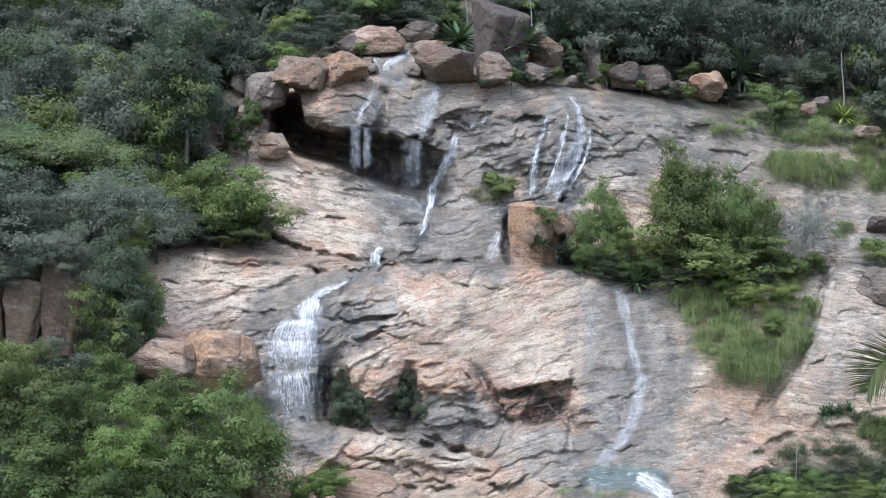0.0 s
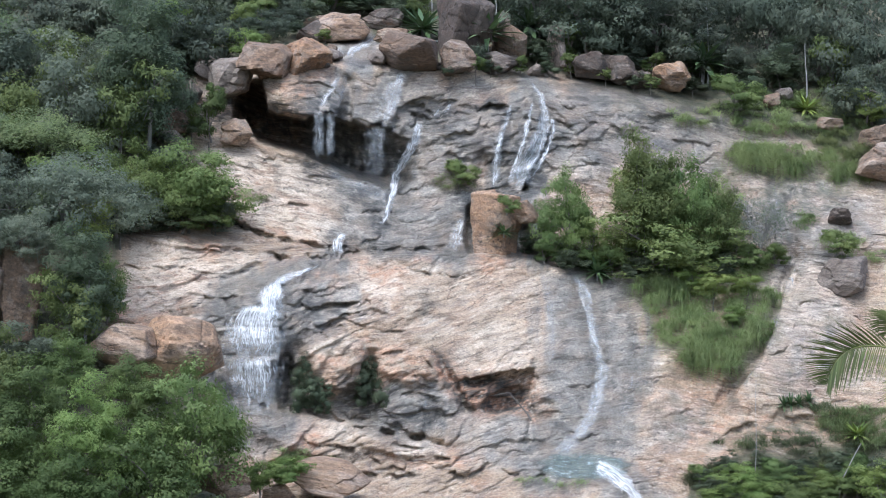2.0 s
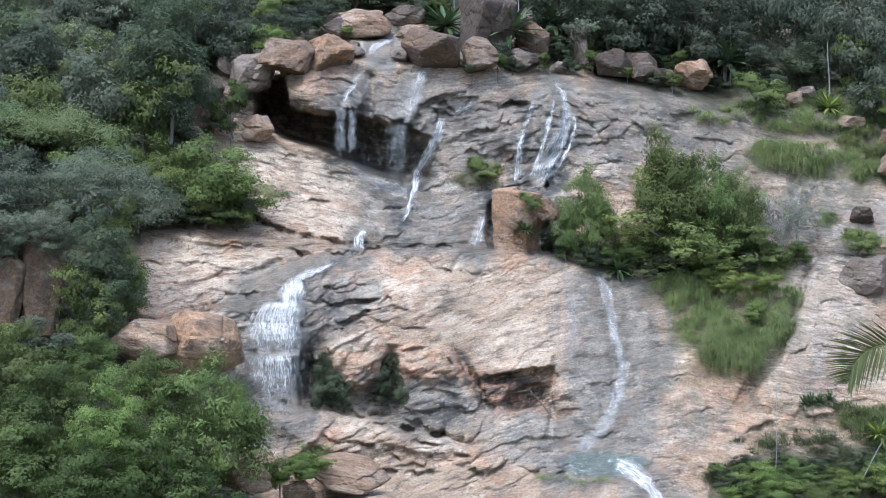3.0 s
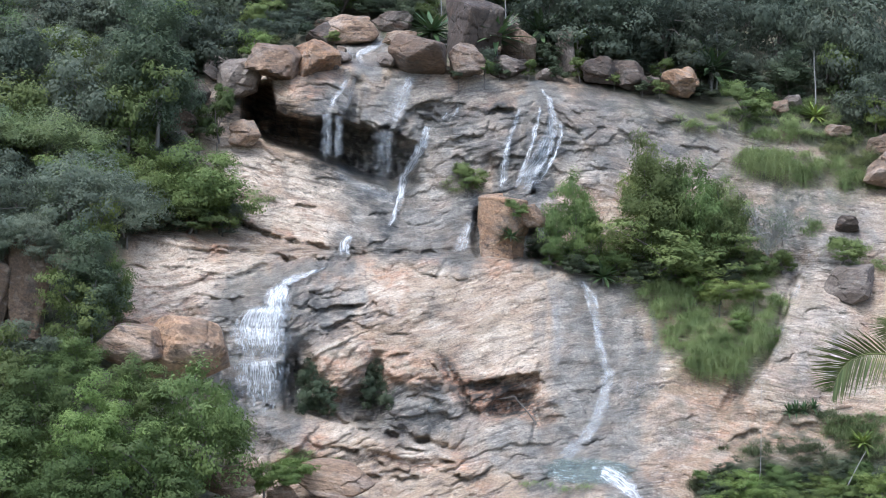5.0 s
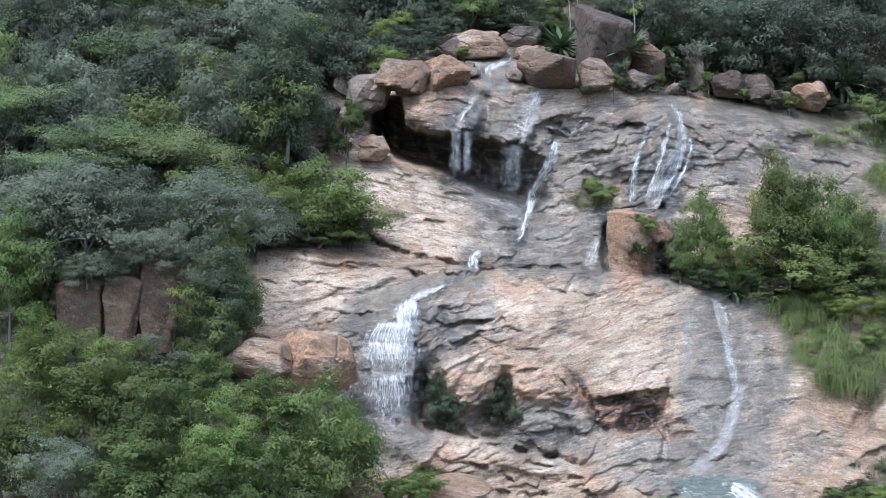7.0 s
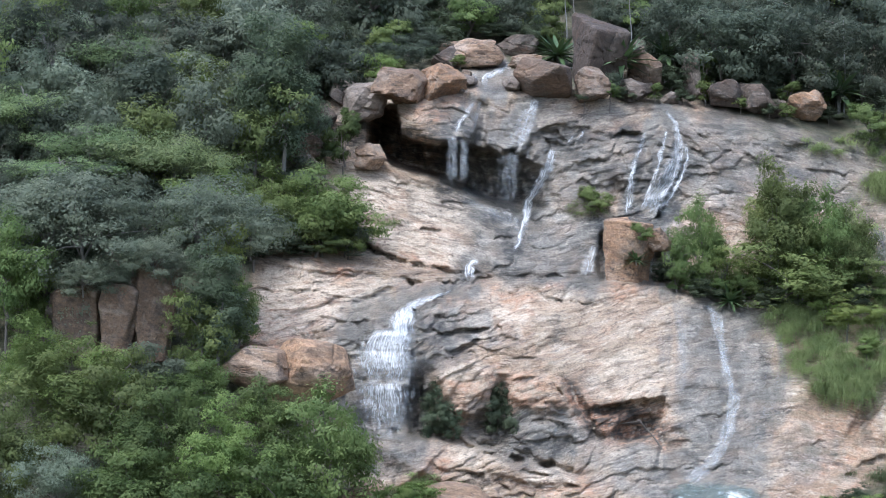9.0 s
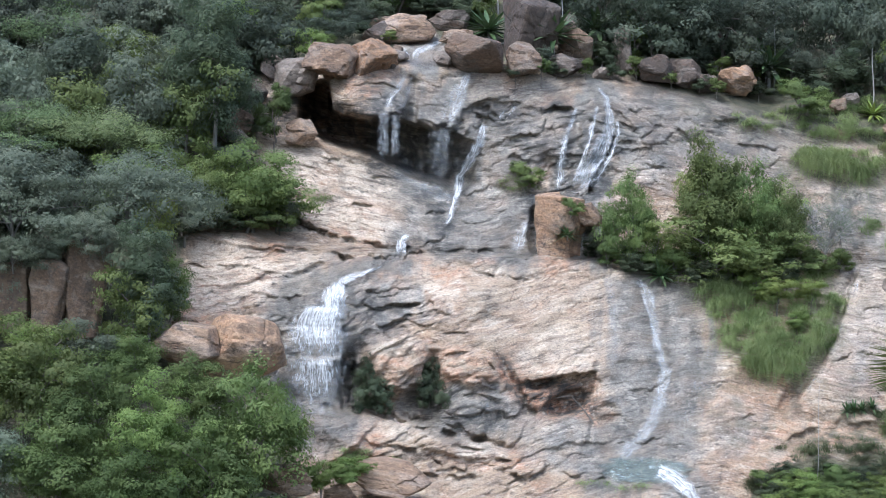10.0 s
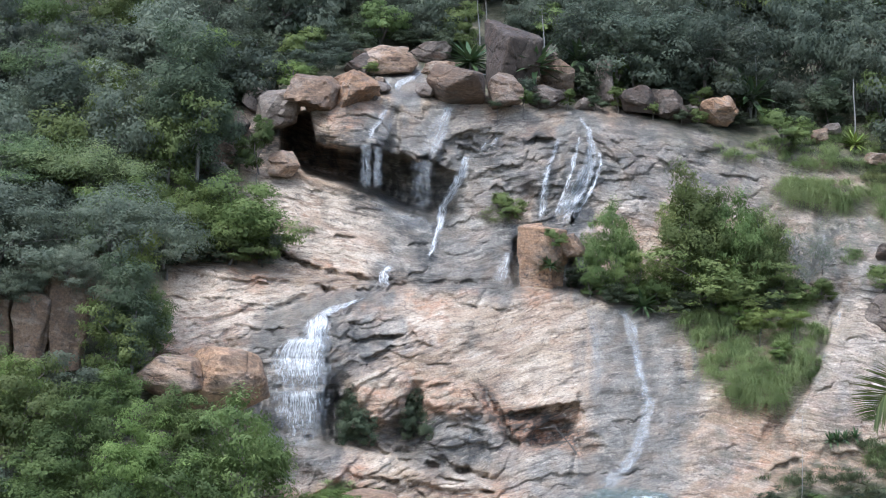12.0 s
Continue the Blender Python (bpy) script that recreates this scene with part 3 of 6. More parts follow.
def relief(a, b):
    """What is added to the depth: hollows, ledges and blocks. Plus lies deeper."""
    wa, wb = a + 3 * rough_noise(a / 20, b / 20, 3, 5), b + 3.0 * rough_noise(a / 22, b / 14, 3, 9)
    d = 0.4 * rough_noise(a / 170, b / 120, 2, 21) + 0.16 * rough_noise(a / 60, b / 40, 3, 31)
    # smooth washed stone, and broken stone
    calm = np.clip(0.7 * patch(a, b, 1150, 640, 150, 190) + 0.55 * patch(a, b, 1340, 720, 140, 120) + 0.3 * patch(a, b, 1180, 240, 200, 90) + 0.25 * patch(a, b, 1480, 600, 120, 160) + 0.5 * patch(a, b, 880, 570, 200, 110) + 0.35 * patch(a, b, 640, 380, 200, 80), 0, 0.85)
    rugged = np.clip(patch(a, b, 720, 720, 170, 80) + patch(a, b, 640, 580, 100, 60) + patch(a, b, 720, 830, 240, 50) + 0.35 * patch(a, b, 400, 530, 180, 90) + 0.9 * patch(a, b, 860, 280, 180, 120) + 0.7 * patch(a, b, 1040, 270, 130, 100) + 0.45 * patch(a, b, 1250, 260, 160, 60), 0, 1)
    q = bedding(wa, wb)
    for length, tall, out in ((170, 46, 0.32), (70, 19, 0.13), (30, 9, 0.07)):
        d -= out * (1 - calm) * (0.75 + 0.6 * rugged) * (beds(wa, q, length, tall, 70 + tall) - 0.3)
    crack, height, slant = cells(wa / 62, q / 30, 91)
    d += rugged * (0.24 * (height - 0.5) + 0.16 * slant)
    crack, height, slant = cells(wa / 24, q / 13, 111)
    d += (0.25 + 0.75 * rugged) * (1 - calm) * (0.07 * (height - 0.5) + 0.06 * slant)
    d += (1 - 0.6 * calm) * 0.03 * rough_noise(a / 12, q / 7, 3, 101)
    # dark hollow under the overhanging block, behind the upper curtains
    lip = np.interp(a, [420, 500, 528, 540, 560, 600, 640, 700, 748, 790, 812], [190, 164, 168, 214, 227, 233, 231, 240, 256, 268, 300]) + 5 * rough_noise(a / 26, b / 60, 3, 3)
    sill = np.interp(a, [420, 470, 540, 600, 650, 700, 760, 812], [226, 246, 280, 296, 314, 336, 352, 352]) + 4 * rough_noise(a / 30, b / 60, 2, 13)
    under = b - lip
    hollow = ease(under, -1, 7) * ease(sill - b, -8, 14) * ease(a, 474, 490) * (1 - ease(a, 762, 806))
    d += np.interp(a, [430, 500, 560, 640, 720, 790], [2.5, 7.0, 6.8, 4.6, 3.2, 1.4]) * hollow * (0.72 + 0.28 * ease(under, 0, 50)) + 0.5 * hollow * rough_noise(a / 34, b / 44, 3, 15)
    # the overhanging block itself swells out over the hollow
    d -= 0.9 * patch(wa, wb, 610, 190, 76, 50, 12) + 0.5 * patch(wa, wb, 716, 206, 60, 46, 10) + 0.6 * patch(wa, wb, 776, 272, 26, 34)
    d += 0.5 * (1 - ease(np.abs(wa - np.interp(b, [140, 236], [684, 676])), 3, 16)) * ease(b, 146, 170) * (1 - ease(b, 226, 246))
    d -= 0.55 * patch(wa, wb, 860, 300, 56, 60, -14) + 0.35 * patch(wa, wb, 930, 260, 40, 40) + 0.4 * patch(wa, wb, 1000, 246, 26, 50, 10)
    # lips with shade beneath, broken along their length
    jag = 5 * rough_noise(a / 26, b / 60, 3, 23) + 3 * (cells(a / 15, b / 40, 27)[1] - 0.5)
    fade = 0.15 + 0.85 * ease(rough_noise(a / 34, b / 30, 2, 33), -0.35, 0.3)
    for group in (LIPS_HIGH, LIPS_MIDDLE, LIPS_LOW):
        for line, deep, tail, proud in group:
            s, over = below(wa, wb, line)
            s = s + jag
            over = over * fade
            d += over * (0.55 * deep * ease(s, -0.5, 2.5) * (1 - ease(s, 1.5, tail)) - proud * ease(s, -24, -2) * (1 - ease(s, -1, 1)))
    d += 1.3 * patch(wa, wb, 900, 424, 12, 44) + 1.2 * patch(wa, wb, 1006, 446, 34, 34)
    # the jutting block in the dome's foot: its broken front, the hollow in it and the cleft on its west
    rim = np.interp(wa, [872, 900, 936, 972, 1014], [700, 690, 684, 676, 672]) + jag * 0.6
    front = ease(wb - rim, -1, 3) * (1 - ease(wb, 744, 764)) * ease(wa, 872, 892) * (1 - ease(wa, 1008, 1016))
    d += (0.55 + 0.26 * rough_noise(a / 22, b / 22, 3, 37)) * front - 0.45 * ease(wb - rim, -40, -2) * (1 - ease(wb - rim, -1, 2)) * ease(wa, 880, 930) * (1 - ease(wa, 1006, 1018))
    d += 1.0 * patch(wa, wb + 0.35 * (wa - 965), 962, 730, 42, 24)
    dist, _ = from_line(wa + 2 * jag, wb, [(838, 646), (858, 676), (882, 716), (904, 750)])
    d += 0.55 * (1 - ease(dist, 1, 12)) * ease(wb, 640, 690)
    dist, _ = from_line(wa + jag, wb, [(1016, 690), (1018, 740), (1006, 772), (1002, 800)])
    d += 0.25 * (1 - ease(dist, 1, 8)) + 0.35 * patch(wa, wb, 1034, 748, 26, 22)
    # crevices behind the dome's brow, under the slab and behind the apron
    for line, width, deep in (([(560, 478), (640, 482), (700, 472), (780, 466), (850, 463), (930, 464), (1000, 470), (1060, 486)], 4, 0.6), ([(300, 432), (352, 438), (420, 462), (500, 470), (560, 478)], 4, 0.4),
                              ([(480, 744), (560, 750), (640, 758), (700, 782), (780, 792), (850, 806)], 6, 1.0), ([(468, 412), (520, 434), (560, 446), (650, 464)], 4, 0.5), ([(640, 604), (690, 580), (720, 560)], 5, 0.4)):
        dist, _ = from_line(wa, wb + jag * 0.7, line)
        d += deep * (0.1 + 0.9 * fade) * (1 - ease(dist, 1.5, width * 1.5))
    # knobs and aprons
    d -= 0.9 * patch(wa, wb, 660, 664, 56, 58) + 0.6 * patch(wa, wb, 790, 672, 56, 34, 14) + 0.4 * patch(wa, wb, 760, 560, 80, 40, -10)
    d += 0.6 * patch(wa, wb, 592, 690, 20, 70) + 0.55 * patch(wa, wb, 706, 742, 36, 40) + 0.5 * patch(wa, wb, 722, 690, 16, 50)
    d -= 0.7 * patch(a, b, 620, 790, 130, 46, 14) + 0.5 * patch(a, b, 780, 812, 80, 20, 8) + 0.5 * patch(wa, wb, 440, 568, 90, 40, -14) + 0.4 * patch(a, b, 400, 452, 100, 14, 6)
    dist, _ = from_line(a, b, [(388, 594), (392, 566), (440, 540), (520, 500)])
    d += 0.35 * (1 - ease(dist, 3, 16))
    # ledges behind the main fall
    for edge_b, low, high, out in ((566, 486, 566, 0.35), (606, 452, 574, 0.35), (658, 456, 576, 0.4)):
        across = ease(wa, low - 8, low + 10) * (1 - ease(wa, high - 8, high + 10))
        d -= out * across * ease(wb, edge_b - 3, edge_b + 3) * (1 - ease(wb, edge_b + 26, edge_b + 90))
    d += 0.7 * patch(wa, wb, 572, 700, 14, 66)
    # the gullies in the east, and the slab that stands over the lower one
    for line, width, deep in (([(1440, 345), (1458, 430), (1480, 470)], 18, 0.4), ([(1470, 505), (1440, 585), (1350, 720)], 14, 0.4)):
        dist, _ = from_line(wa * 0.5 + a * 0.5, wb * 0.5 + b * 0.5, line)
        d += deep * (1 - ease(dist, width * 0.35, width * 1.3))
    bank = np.interp(b, [400, 470, 540, 600, 660, 735, 800], [1466, 1478, 1452, 1436, 1412, 1352, 1300]) + 5 * rough_noise(a / 30, b / 30, 3, 171)
    d += (-0.75 * ease(a - bank, -3, 7) * (1 - ease(a - bank, 30, 190)) + 0.25 * (1 - ease(bank - a, 2, 26)) * (1 - ease(a - bank, -3, 4))) * ease(b, 430, 500) * (1 - ease(b, 700, 770))
    return d


AA, BB = np.meshgrid(A_STOPS, B_STOPS)
DEPTH = base_depth(A_STOPS, B_STOPS)
for _ in range(3):
    DEPTH[1:-1] = (DEPTH[:-2] + 2 * DEPTH[1:-1] + DEPTH[2:]) / 4
    DEPTH[:, 1:-1] = (DEPTH[:, :-2] + 2 * DEPTH[:, 1:-1] + DEPTH[:, 2:]) / 4
DEPTH = DEPTH + relief(AA, BB)


def depth(a, b):
    """Depth of the rock face at a mark."""
    a, b = np.asarray(a, float), np.asarray(b, float)
    i = np.clip(np.searchsorted(A_STOPS, a) - 1, 0, len(A_STOPS) - 2)
    j = np.clip(np.searchsorted(B_STOPS, b) - 1, 0, len(B_STOPS) - 2)
    fa = np.clip((a - A_STOPS[i]) / (A_STOPS[i + 1] - A_STOPS[i]), 0, 1)
    fb = np.clip((b - B_STOPS[j]) / (B_STOPS[j + 1] - B_STOPS[j]), 0, 1)
    return (DEPTH[j, i] * (1 - fa) + DEPTH[j, i + 1] * fa) * (1 - fb) + (DEPTH[j + 1, i] * (1 - fa) + DEPTH[j + 1, i + 1] * fa) * fb


wob = 22 * rough_noise(AA / 80, BB / 80, 4, 201)
streaks = rough_noise(AA / 11, BB / 120, 3, 221)
wet = np.zeros(AA.shape)
for run_name, run in RUNS.items():
    if run_name in ("gully_film", "dome_film"):
        continue
    dist, along = from_line(AA, BB, run)
    half = np.interp(along, np.linspace(0, 1, len(run)), [p[2] for p in run])
    wet = np.maximum(wet, 1 - ease(dist + 0.5 * wob + 7 * streaks, half * 0.9, half + np.minimum(half, 26) + 14))
for ca, cb, ra, rb, turn in ((720, 370, 90, 60, 20), (880, 250, 200, 90, 0), (740, 230, 120, 50, 0), (1060, 250, 90, 70, 0), (600, 560, 60, 60, 0),
                             (760, 760, 110, 40, 10), (800, 420, 120, 50, 0), (1150, 760, 70, 80, 30), (690, 250, 90, 60, 0)):
    wet = np.maximum(wet, 0.8 * patch(AA + wob + 10 * streaks, BB + wob, ca, cb, ra, rb, turn))
# Algae along the runs; wide margins paint more shade into the hollow.
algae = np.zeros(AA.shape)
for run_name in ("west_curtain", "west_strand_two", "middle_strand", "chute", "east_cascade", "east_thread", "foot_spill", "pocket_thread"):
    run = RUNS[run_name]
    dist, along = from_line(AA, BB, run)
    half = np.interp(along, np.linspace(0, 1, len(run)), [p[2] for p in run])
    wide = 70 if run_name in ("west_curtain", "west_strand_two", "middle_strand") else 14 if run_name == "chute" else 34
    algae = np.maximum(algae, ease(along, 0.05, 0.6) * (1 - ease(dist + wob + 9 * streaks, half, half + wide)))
# Dark stains, and shade painted into pockets, gaps and clefts.
STAINS_AND_SHADE = []
STAINS_AND_SHADE += [(800, 766, 90, 24, 14, 0.8), (740, 730, 60, 50, 10, 0.7), (606, 566, 40, 34, 0, 0.75), (660, 574, 60, 14, -4, 0.8), (640, 604, 50, 16, 0, 0.7), (576, 690, 16, 70, 0, 0.9), (965, 730, 40, 22, 8, 0.5), (868, 700, 16, 60, -30, 0.4), (706, 460, 60, 16, -10, 0.8), (500, 420, 40, 26, 20, 0.6), (820, 466, 90, 5, 0, 0.8), (1500, 400, 90, 70, 20, 0.35), (1190, 196, 150, 30, 6, 0.6), (1170, 270, 110, 70, 8, 0.4), (470, 230, 30, 50, 0, 0.9)]
STAINS_AND_SHADE += [(440, 220, 60, 46, 0, 0.9), (570, 346, 12, 24, 0, 0.6), (556, 316, 12, 6, 20, 0.7), (640, 390, 16, 40, 10, 0.35), (1500, 770, 90, 22, -6, 0.45), (1490, 480, 20, 40, 10, 0.4), (1380, 700, 16, 60, 20, 0.4), (1226, 690, 8, 4, 0, 0.9), (1204, 688, 6, 4, 0, 0.9), (1300, 790, 40, 8, -10, 0.4), (450, 566, 60, 26, -16, 0.45), (820, 560, 20, 22, 0, 0.5), (900, 650, 26, 18, 0, 0.4), (1034, 750, 24, 22, 0, 0.6), (1160, 172, 150, 14, 6, 0.6)]
STAINS_AND_SHADE += [(1450, 390, 26, 50, -10, 0.5), (830, 225, 60, 22, 0, 0.7), (940, 214, 44, 12, -4, 0.8), (880, 300, 60, 50, 0, 0.4), (770, 300, 26, 60, 0, 0.6), (914, 426, 20, 26, 0, 0.8), (896, 416, 14, 56, 0, 1.0), (1000, 300, 60, 40, 0, 0.45)]
for ca, cb, ra, rb, turn, much in STAINS_AND_SHADE:
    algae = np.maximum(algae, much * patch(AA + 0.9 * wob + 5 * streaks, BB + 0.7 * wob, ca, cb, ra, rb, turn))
# Shade painted over the hollow behind the upper curtains.
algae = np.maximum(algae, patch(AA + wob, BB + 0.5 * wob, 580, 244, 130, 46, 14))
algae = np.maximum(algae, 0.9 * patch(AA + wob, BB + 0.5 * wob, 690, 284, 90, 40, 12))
rust = np.zeros(AA.shape)
RUSTY = []
RUSTY += [(936, 716, 90, 44, 8), (946, 712, 70, 40, 8), (880, 700, 40, 50, -20), (560, 384, 90, 16, 8), (610, 436, 70, 20, 12), (500, 330, 70, 18, 14), (790, 676, 60, 26, 10), (660, 690, 46, 60, 0), (690, 520, 120, 40, -8), (310, 560, 60, 70, 0), (366, 566, 40, 44, 20), (350, 510, 70, 30, 0), (590, 160, 50, 40, 20), (930, 205, 60, 20, -8), (960, 705, 70, 50, 10), (560, 790, 110, 40, 10), (720, 660, 120, 40, 0), (830, 830, 60, 24, 0)]
RUSTY += [(400, 470, 120, 26, 4), (880, 480, 140, 16, 0), (1490, 580, 110, 160, 0), (1310, 740, 120, 80, -20), (1480, 370, 120, 50, 14), (1510, 775, 110, 34, -6)]
for ca, cb, ra, rb, turn in RUSTY:
    rust = np.maximum(rust, (0.85 if ca < 400 else 0.6 if ca < 1250 else 0.36) * patch(AA + 2 * wob, BB + wob, ca, cb, ra, rb, turn))
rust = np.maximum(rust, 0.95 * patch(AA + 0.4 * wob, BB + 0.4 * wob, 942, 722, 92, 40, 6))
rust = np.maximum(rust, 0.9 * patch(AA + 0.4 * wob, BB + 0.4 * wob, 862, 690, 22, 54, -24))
# Shade painted into the hollow and cleft of the dome's foot.
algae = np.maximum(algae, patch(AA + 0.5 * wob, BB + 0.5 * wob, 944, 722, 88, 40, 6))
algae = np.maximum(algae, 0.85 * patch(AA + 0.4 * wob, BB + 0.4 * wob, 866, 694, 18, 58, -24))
wet = np.maximum(wet, 0.75 * patch(AA + 2 * wob + 8 * streaks, BB + wob, 1200, 240, 230, 90, 8))
wet *= 1 - 0.8 * patch(AA + wob, BB + wob, 545, 366, 130, 96, 10)
wet = np.maximum(wet, 0.5 * patch(AA + 2.2 * wob + 12 * streaks, BB + wob, 1100, 640, 80, 180, -6))
grey = wet.copy()
for ca, cb, ra, rb, turn in ((850, 240, 250, 90, 4), (790, 400, 160, 90, 0), (1100, 260, 120, 90, 0), (1120, 650, 110, 200, -6), (1230, 240, 220, 90, 10),
                             (1400, 360, 60, 60, 0), (1270, 770, 50, 60, 30), (1480, 600, 120, 140, 0), (1430, 320, 190, 70, 14), (640, 560, 90, 50, 0), (800, 750, 120, 60, 10), (1030, 800, 160, 60, 0), (1480, 480, 60, 40, 0)):
    grey = np.maximum(grey, (0.78 if cb < 300 else 0.95 if ca < 1260 else 0.6) * patch(AA + 1.4 * wob + 12 * streaks, BB + wob, ca, cb, ra, rb, turn))
grey *= 1 - 0.85 * patch(AA + wob, BB + wob, 545, 366, 130, 96, 10)
side = np.interp(BB, [480, 560, 690, 780], [1016, 1034, 1046, 1056]) + 3 * streaks
grey = np.maximum(grey, ease(AA, side - 5, side + 5) * (1 - ease(AA + 1.5 * wob, 1165, 1250)) * ease(BB, 490, 520) * (1 - ease(BB, 800, 850)))
wet = np.maximum(wet, 0.55 * ease(AA, side - 5, side + 5) * (1 - ease(AA + wob + 6 * streaks, 1090, 1200)) * ease(BB, 490, 520) * (1 - ease(BB, 800, 850)))
grey = np.maximum(grey, 0.85 * patch(AA + wob, BB + wob, 1510, 400, 130, 90, 14))
pale = np.zeros(AA.shape)
GREYED = []
GREYED += [(600, 340, 80, 30, 10), (640, 366, 60, 20, 12), (660, 545, 60, 14, -6), (730, 524, 60, 22, -8), (480, 300, 70, 12, 6), (900, 560, 150, 80, -12), (960, 640, 90, 50, -8), (560, 770, 120, 14, 8), (1500, 560, 95, 110, 0), (470, 192, 40, 18, 0), (820, 740, 40, 14, 0), (400, 500, 140, 34, 0), (330, 530, 80, 60, 0), (500, 320, 85, 40, 12), (560, 400, 85, 34, 10), (620, 420, 60, 24, 12), (450, 540, 70, 30, -10), (350, 470, 80, 26, 5)]
GREYED += [(620, 350, 85, 40, 10), (660, 640, 50, 30, 0), (640, 775, 100, 18, 12), (700, 545, 40, 10, -6), (620, 550, 40, 8, 0), (800, 815, 60, 14, 6), (960, 780, 90, 22, 0)]
for ca, cb, ra, rb, turn in GREYED:
    pale = np.maximum(pale, (0.85 if ca < 430 and cb > 440 else 0.9 if ra < 90 else 0.5 if ra < 145 else 0.3) * patch(AA + 1.5 * wob, BB + wob, ca, cb, ra, rb, turn))
grey = np.clip(grey * (0.85 + 0.5 * swell(AA / 30, BB / 26, 231)) + 0.25 * ease(rough_noise(AA / 50, BB / 50, 3, 241), 0.1, 0.6), 0, 1)
edge = np.interp(BB, [-100, 60, 140, 290, 430, 470, 600, 660, 760, 1000], [470, 470, 415, 405, 290, 262, 280, 250, 420, 560])
soil = 1 - ease(AA + wob, edge - 14, edge + 8)
roof = np.interp(AA, [400, 500, 640, 660, 720, 770, 1050, 1180, 1250, 1310, 1420, 1568, 1700], [150, 140, 120, 84, 80, 130, 152, 182, 206, 214, 230, 300, 330])
soil = np.maximum(soil, 1 - ease(BB + 0.5 * wob, roof - 10, roof + 6))
foot = np.interp(AA, [1240, 1300, 1340, 1420, 1568, 1700], [1000, 868, 834, 818, 800, 790])
soil = np.maximum(soil, ease(BB + 0.5 * wob, foot - 6, foot + 8))
soil = np.maximum(soil, 0.34 * ease(rough_noise(AA / 46, BB / 22, 4, 251), -0.15, 0.55) * patch(AA, BB, 1430, 690, 260, 210))
soil = np.maximum(soil, 0.5 * ease(rough_noise(AA / 60, BB / 26, 4, 271), -0.5, 0.3) * np.clip(patch(AA, BB, 1450, 345, 190, 60, 14) + patch(AA, BB, 1240, 208, 120, 30, 8), 0, 1))
soil = np.maximum(soil, 0.75 * ease(rough_noise(AA / 30, BB / 12, 4, 261), -0.35, 0.4) * patch(AA, BB, 1490, 784, 150, 38, -4))

face = mesh_of("rock_face", site(AA, BB, DEPTH).reshape(-1, 3), grid_faces(*AA.shape)[:, ::-1], GRANITE, True)
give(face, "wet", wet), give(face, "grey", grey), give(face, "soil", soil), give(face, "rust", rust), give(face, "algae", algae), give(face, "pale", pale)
corner = np.empty(len(face.loops), np.int32)
face.loops.foreach_get("vertex_index", corner)
bed_uv = np.stack([AA / 40, bedding(AA, BB) / 40], -1).reshape(-1, 2)
face.uv_layers.new(name="bedding").data.foreach_set("uv", bed_uv[corner].astype(np.float32).ravel())
tagged(new("rock_face", face), "stepped pinkish granite slope, grey and wet below the streams", "rock face", kind="structure")

# Ground: the lookout's rise, the valley and the hills to the horizon, one sheet that passes under the rock face.
gx = np.unique(np.concatenate([np.linspace(-2500, -120, 20), np.linspace(-120, 120, 61), np.linspace(120, 2500, 20)]))
gy = np.unique(np.concatenate([np.linspace(-2500, -60, 20), np.linspace(-60, 220, 71), np.linspace(220, 3000, 24)]))
GX, GY = np.meshgrid(gx, gy)
gz = 6.4 - 13.0 * ease(GY, 6, 70) + 0.74 * np.clip(GY - 103, 0, 92) - 3.0 * ease(GY, 98, 112)
gz = gz + rough_noise(GX / 60, GY / 60, 3, 301) * (1.6 * ease(np.abs(GY - 10), 8, 40)) + 14 * rough_noise(GX / 420, GY / 420, 3, 311) * ease(np.hypot(GX, GY - 100), 160, 500)
ground = mesh_of("ground", np.stack([GX, GY, gz], -1).reshape(-1, 3), grid_faces(*GX.shape)[:, ::-1], SOIL, True)
tagged(new("ground", ground), "overgrown valley floor and hillsides", "ground", kind="structure")


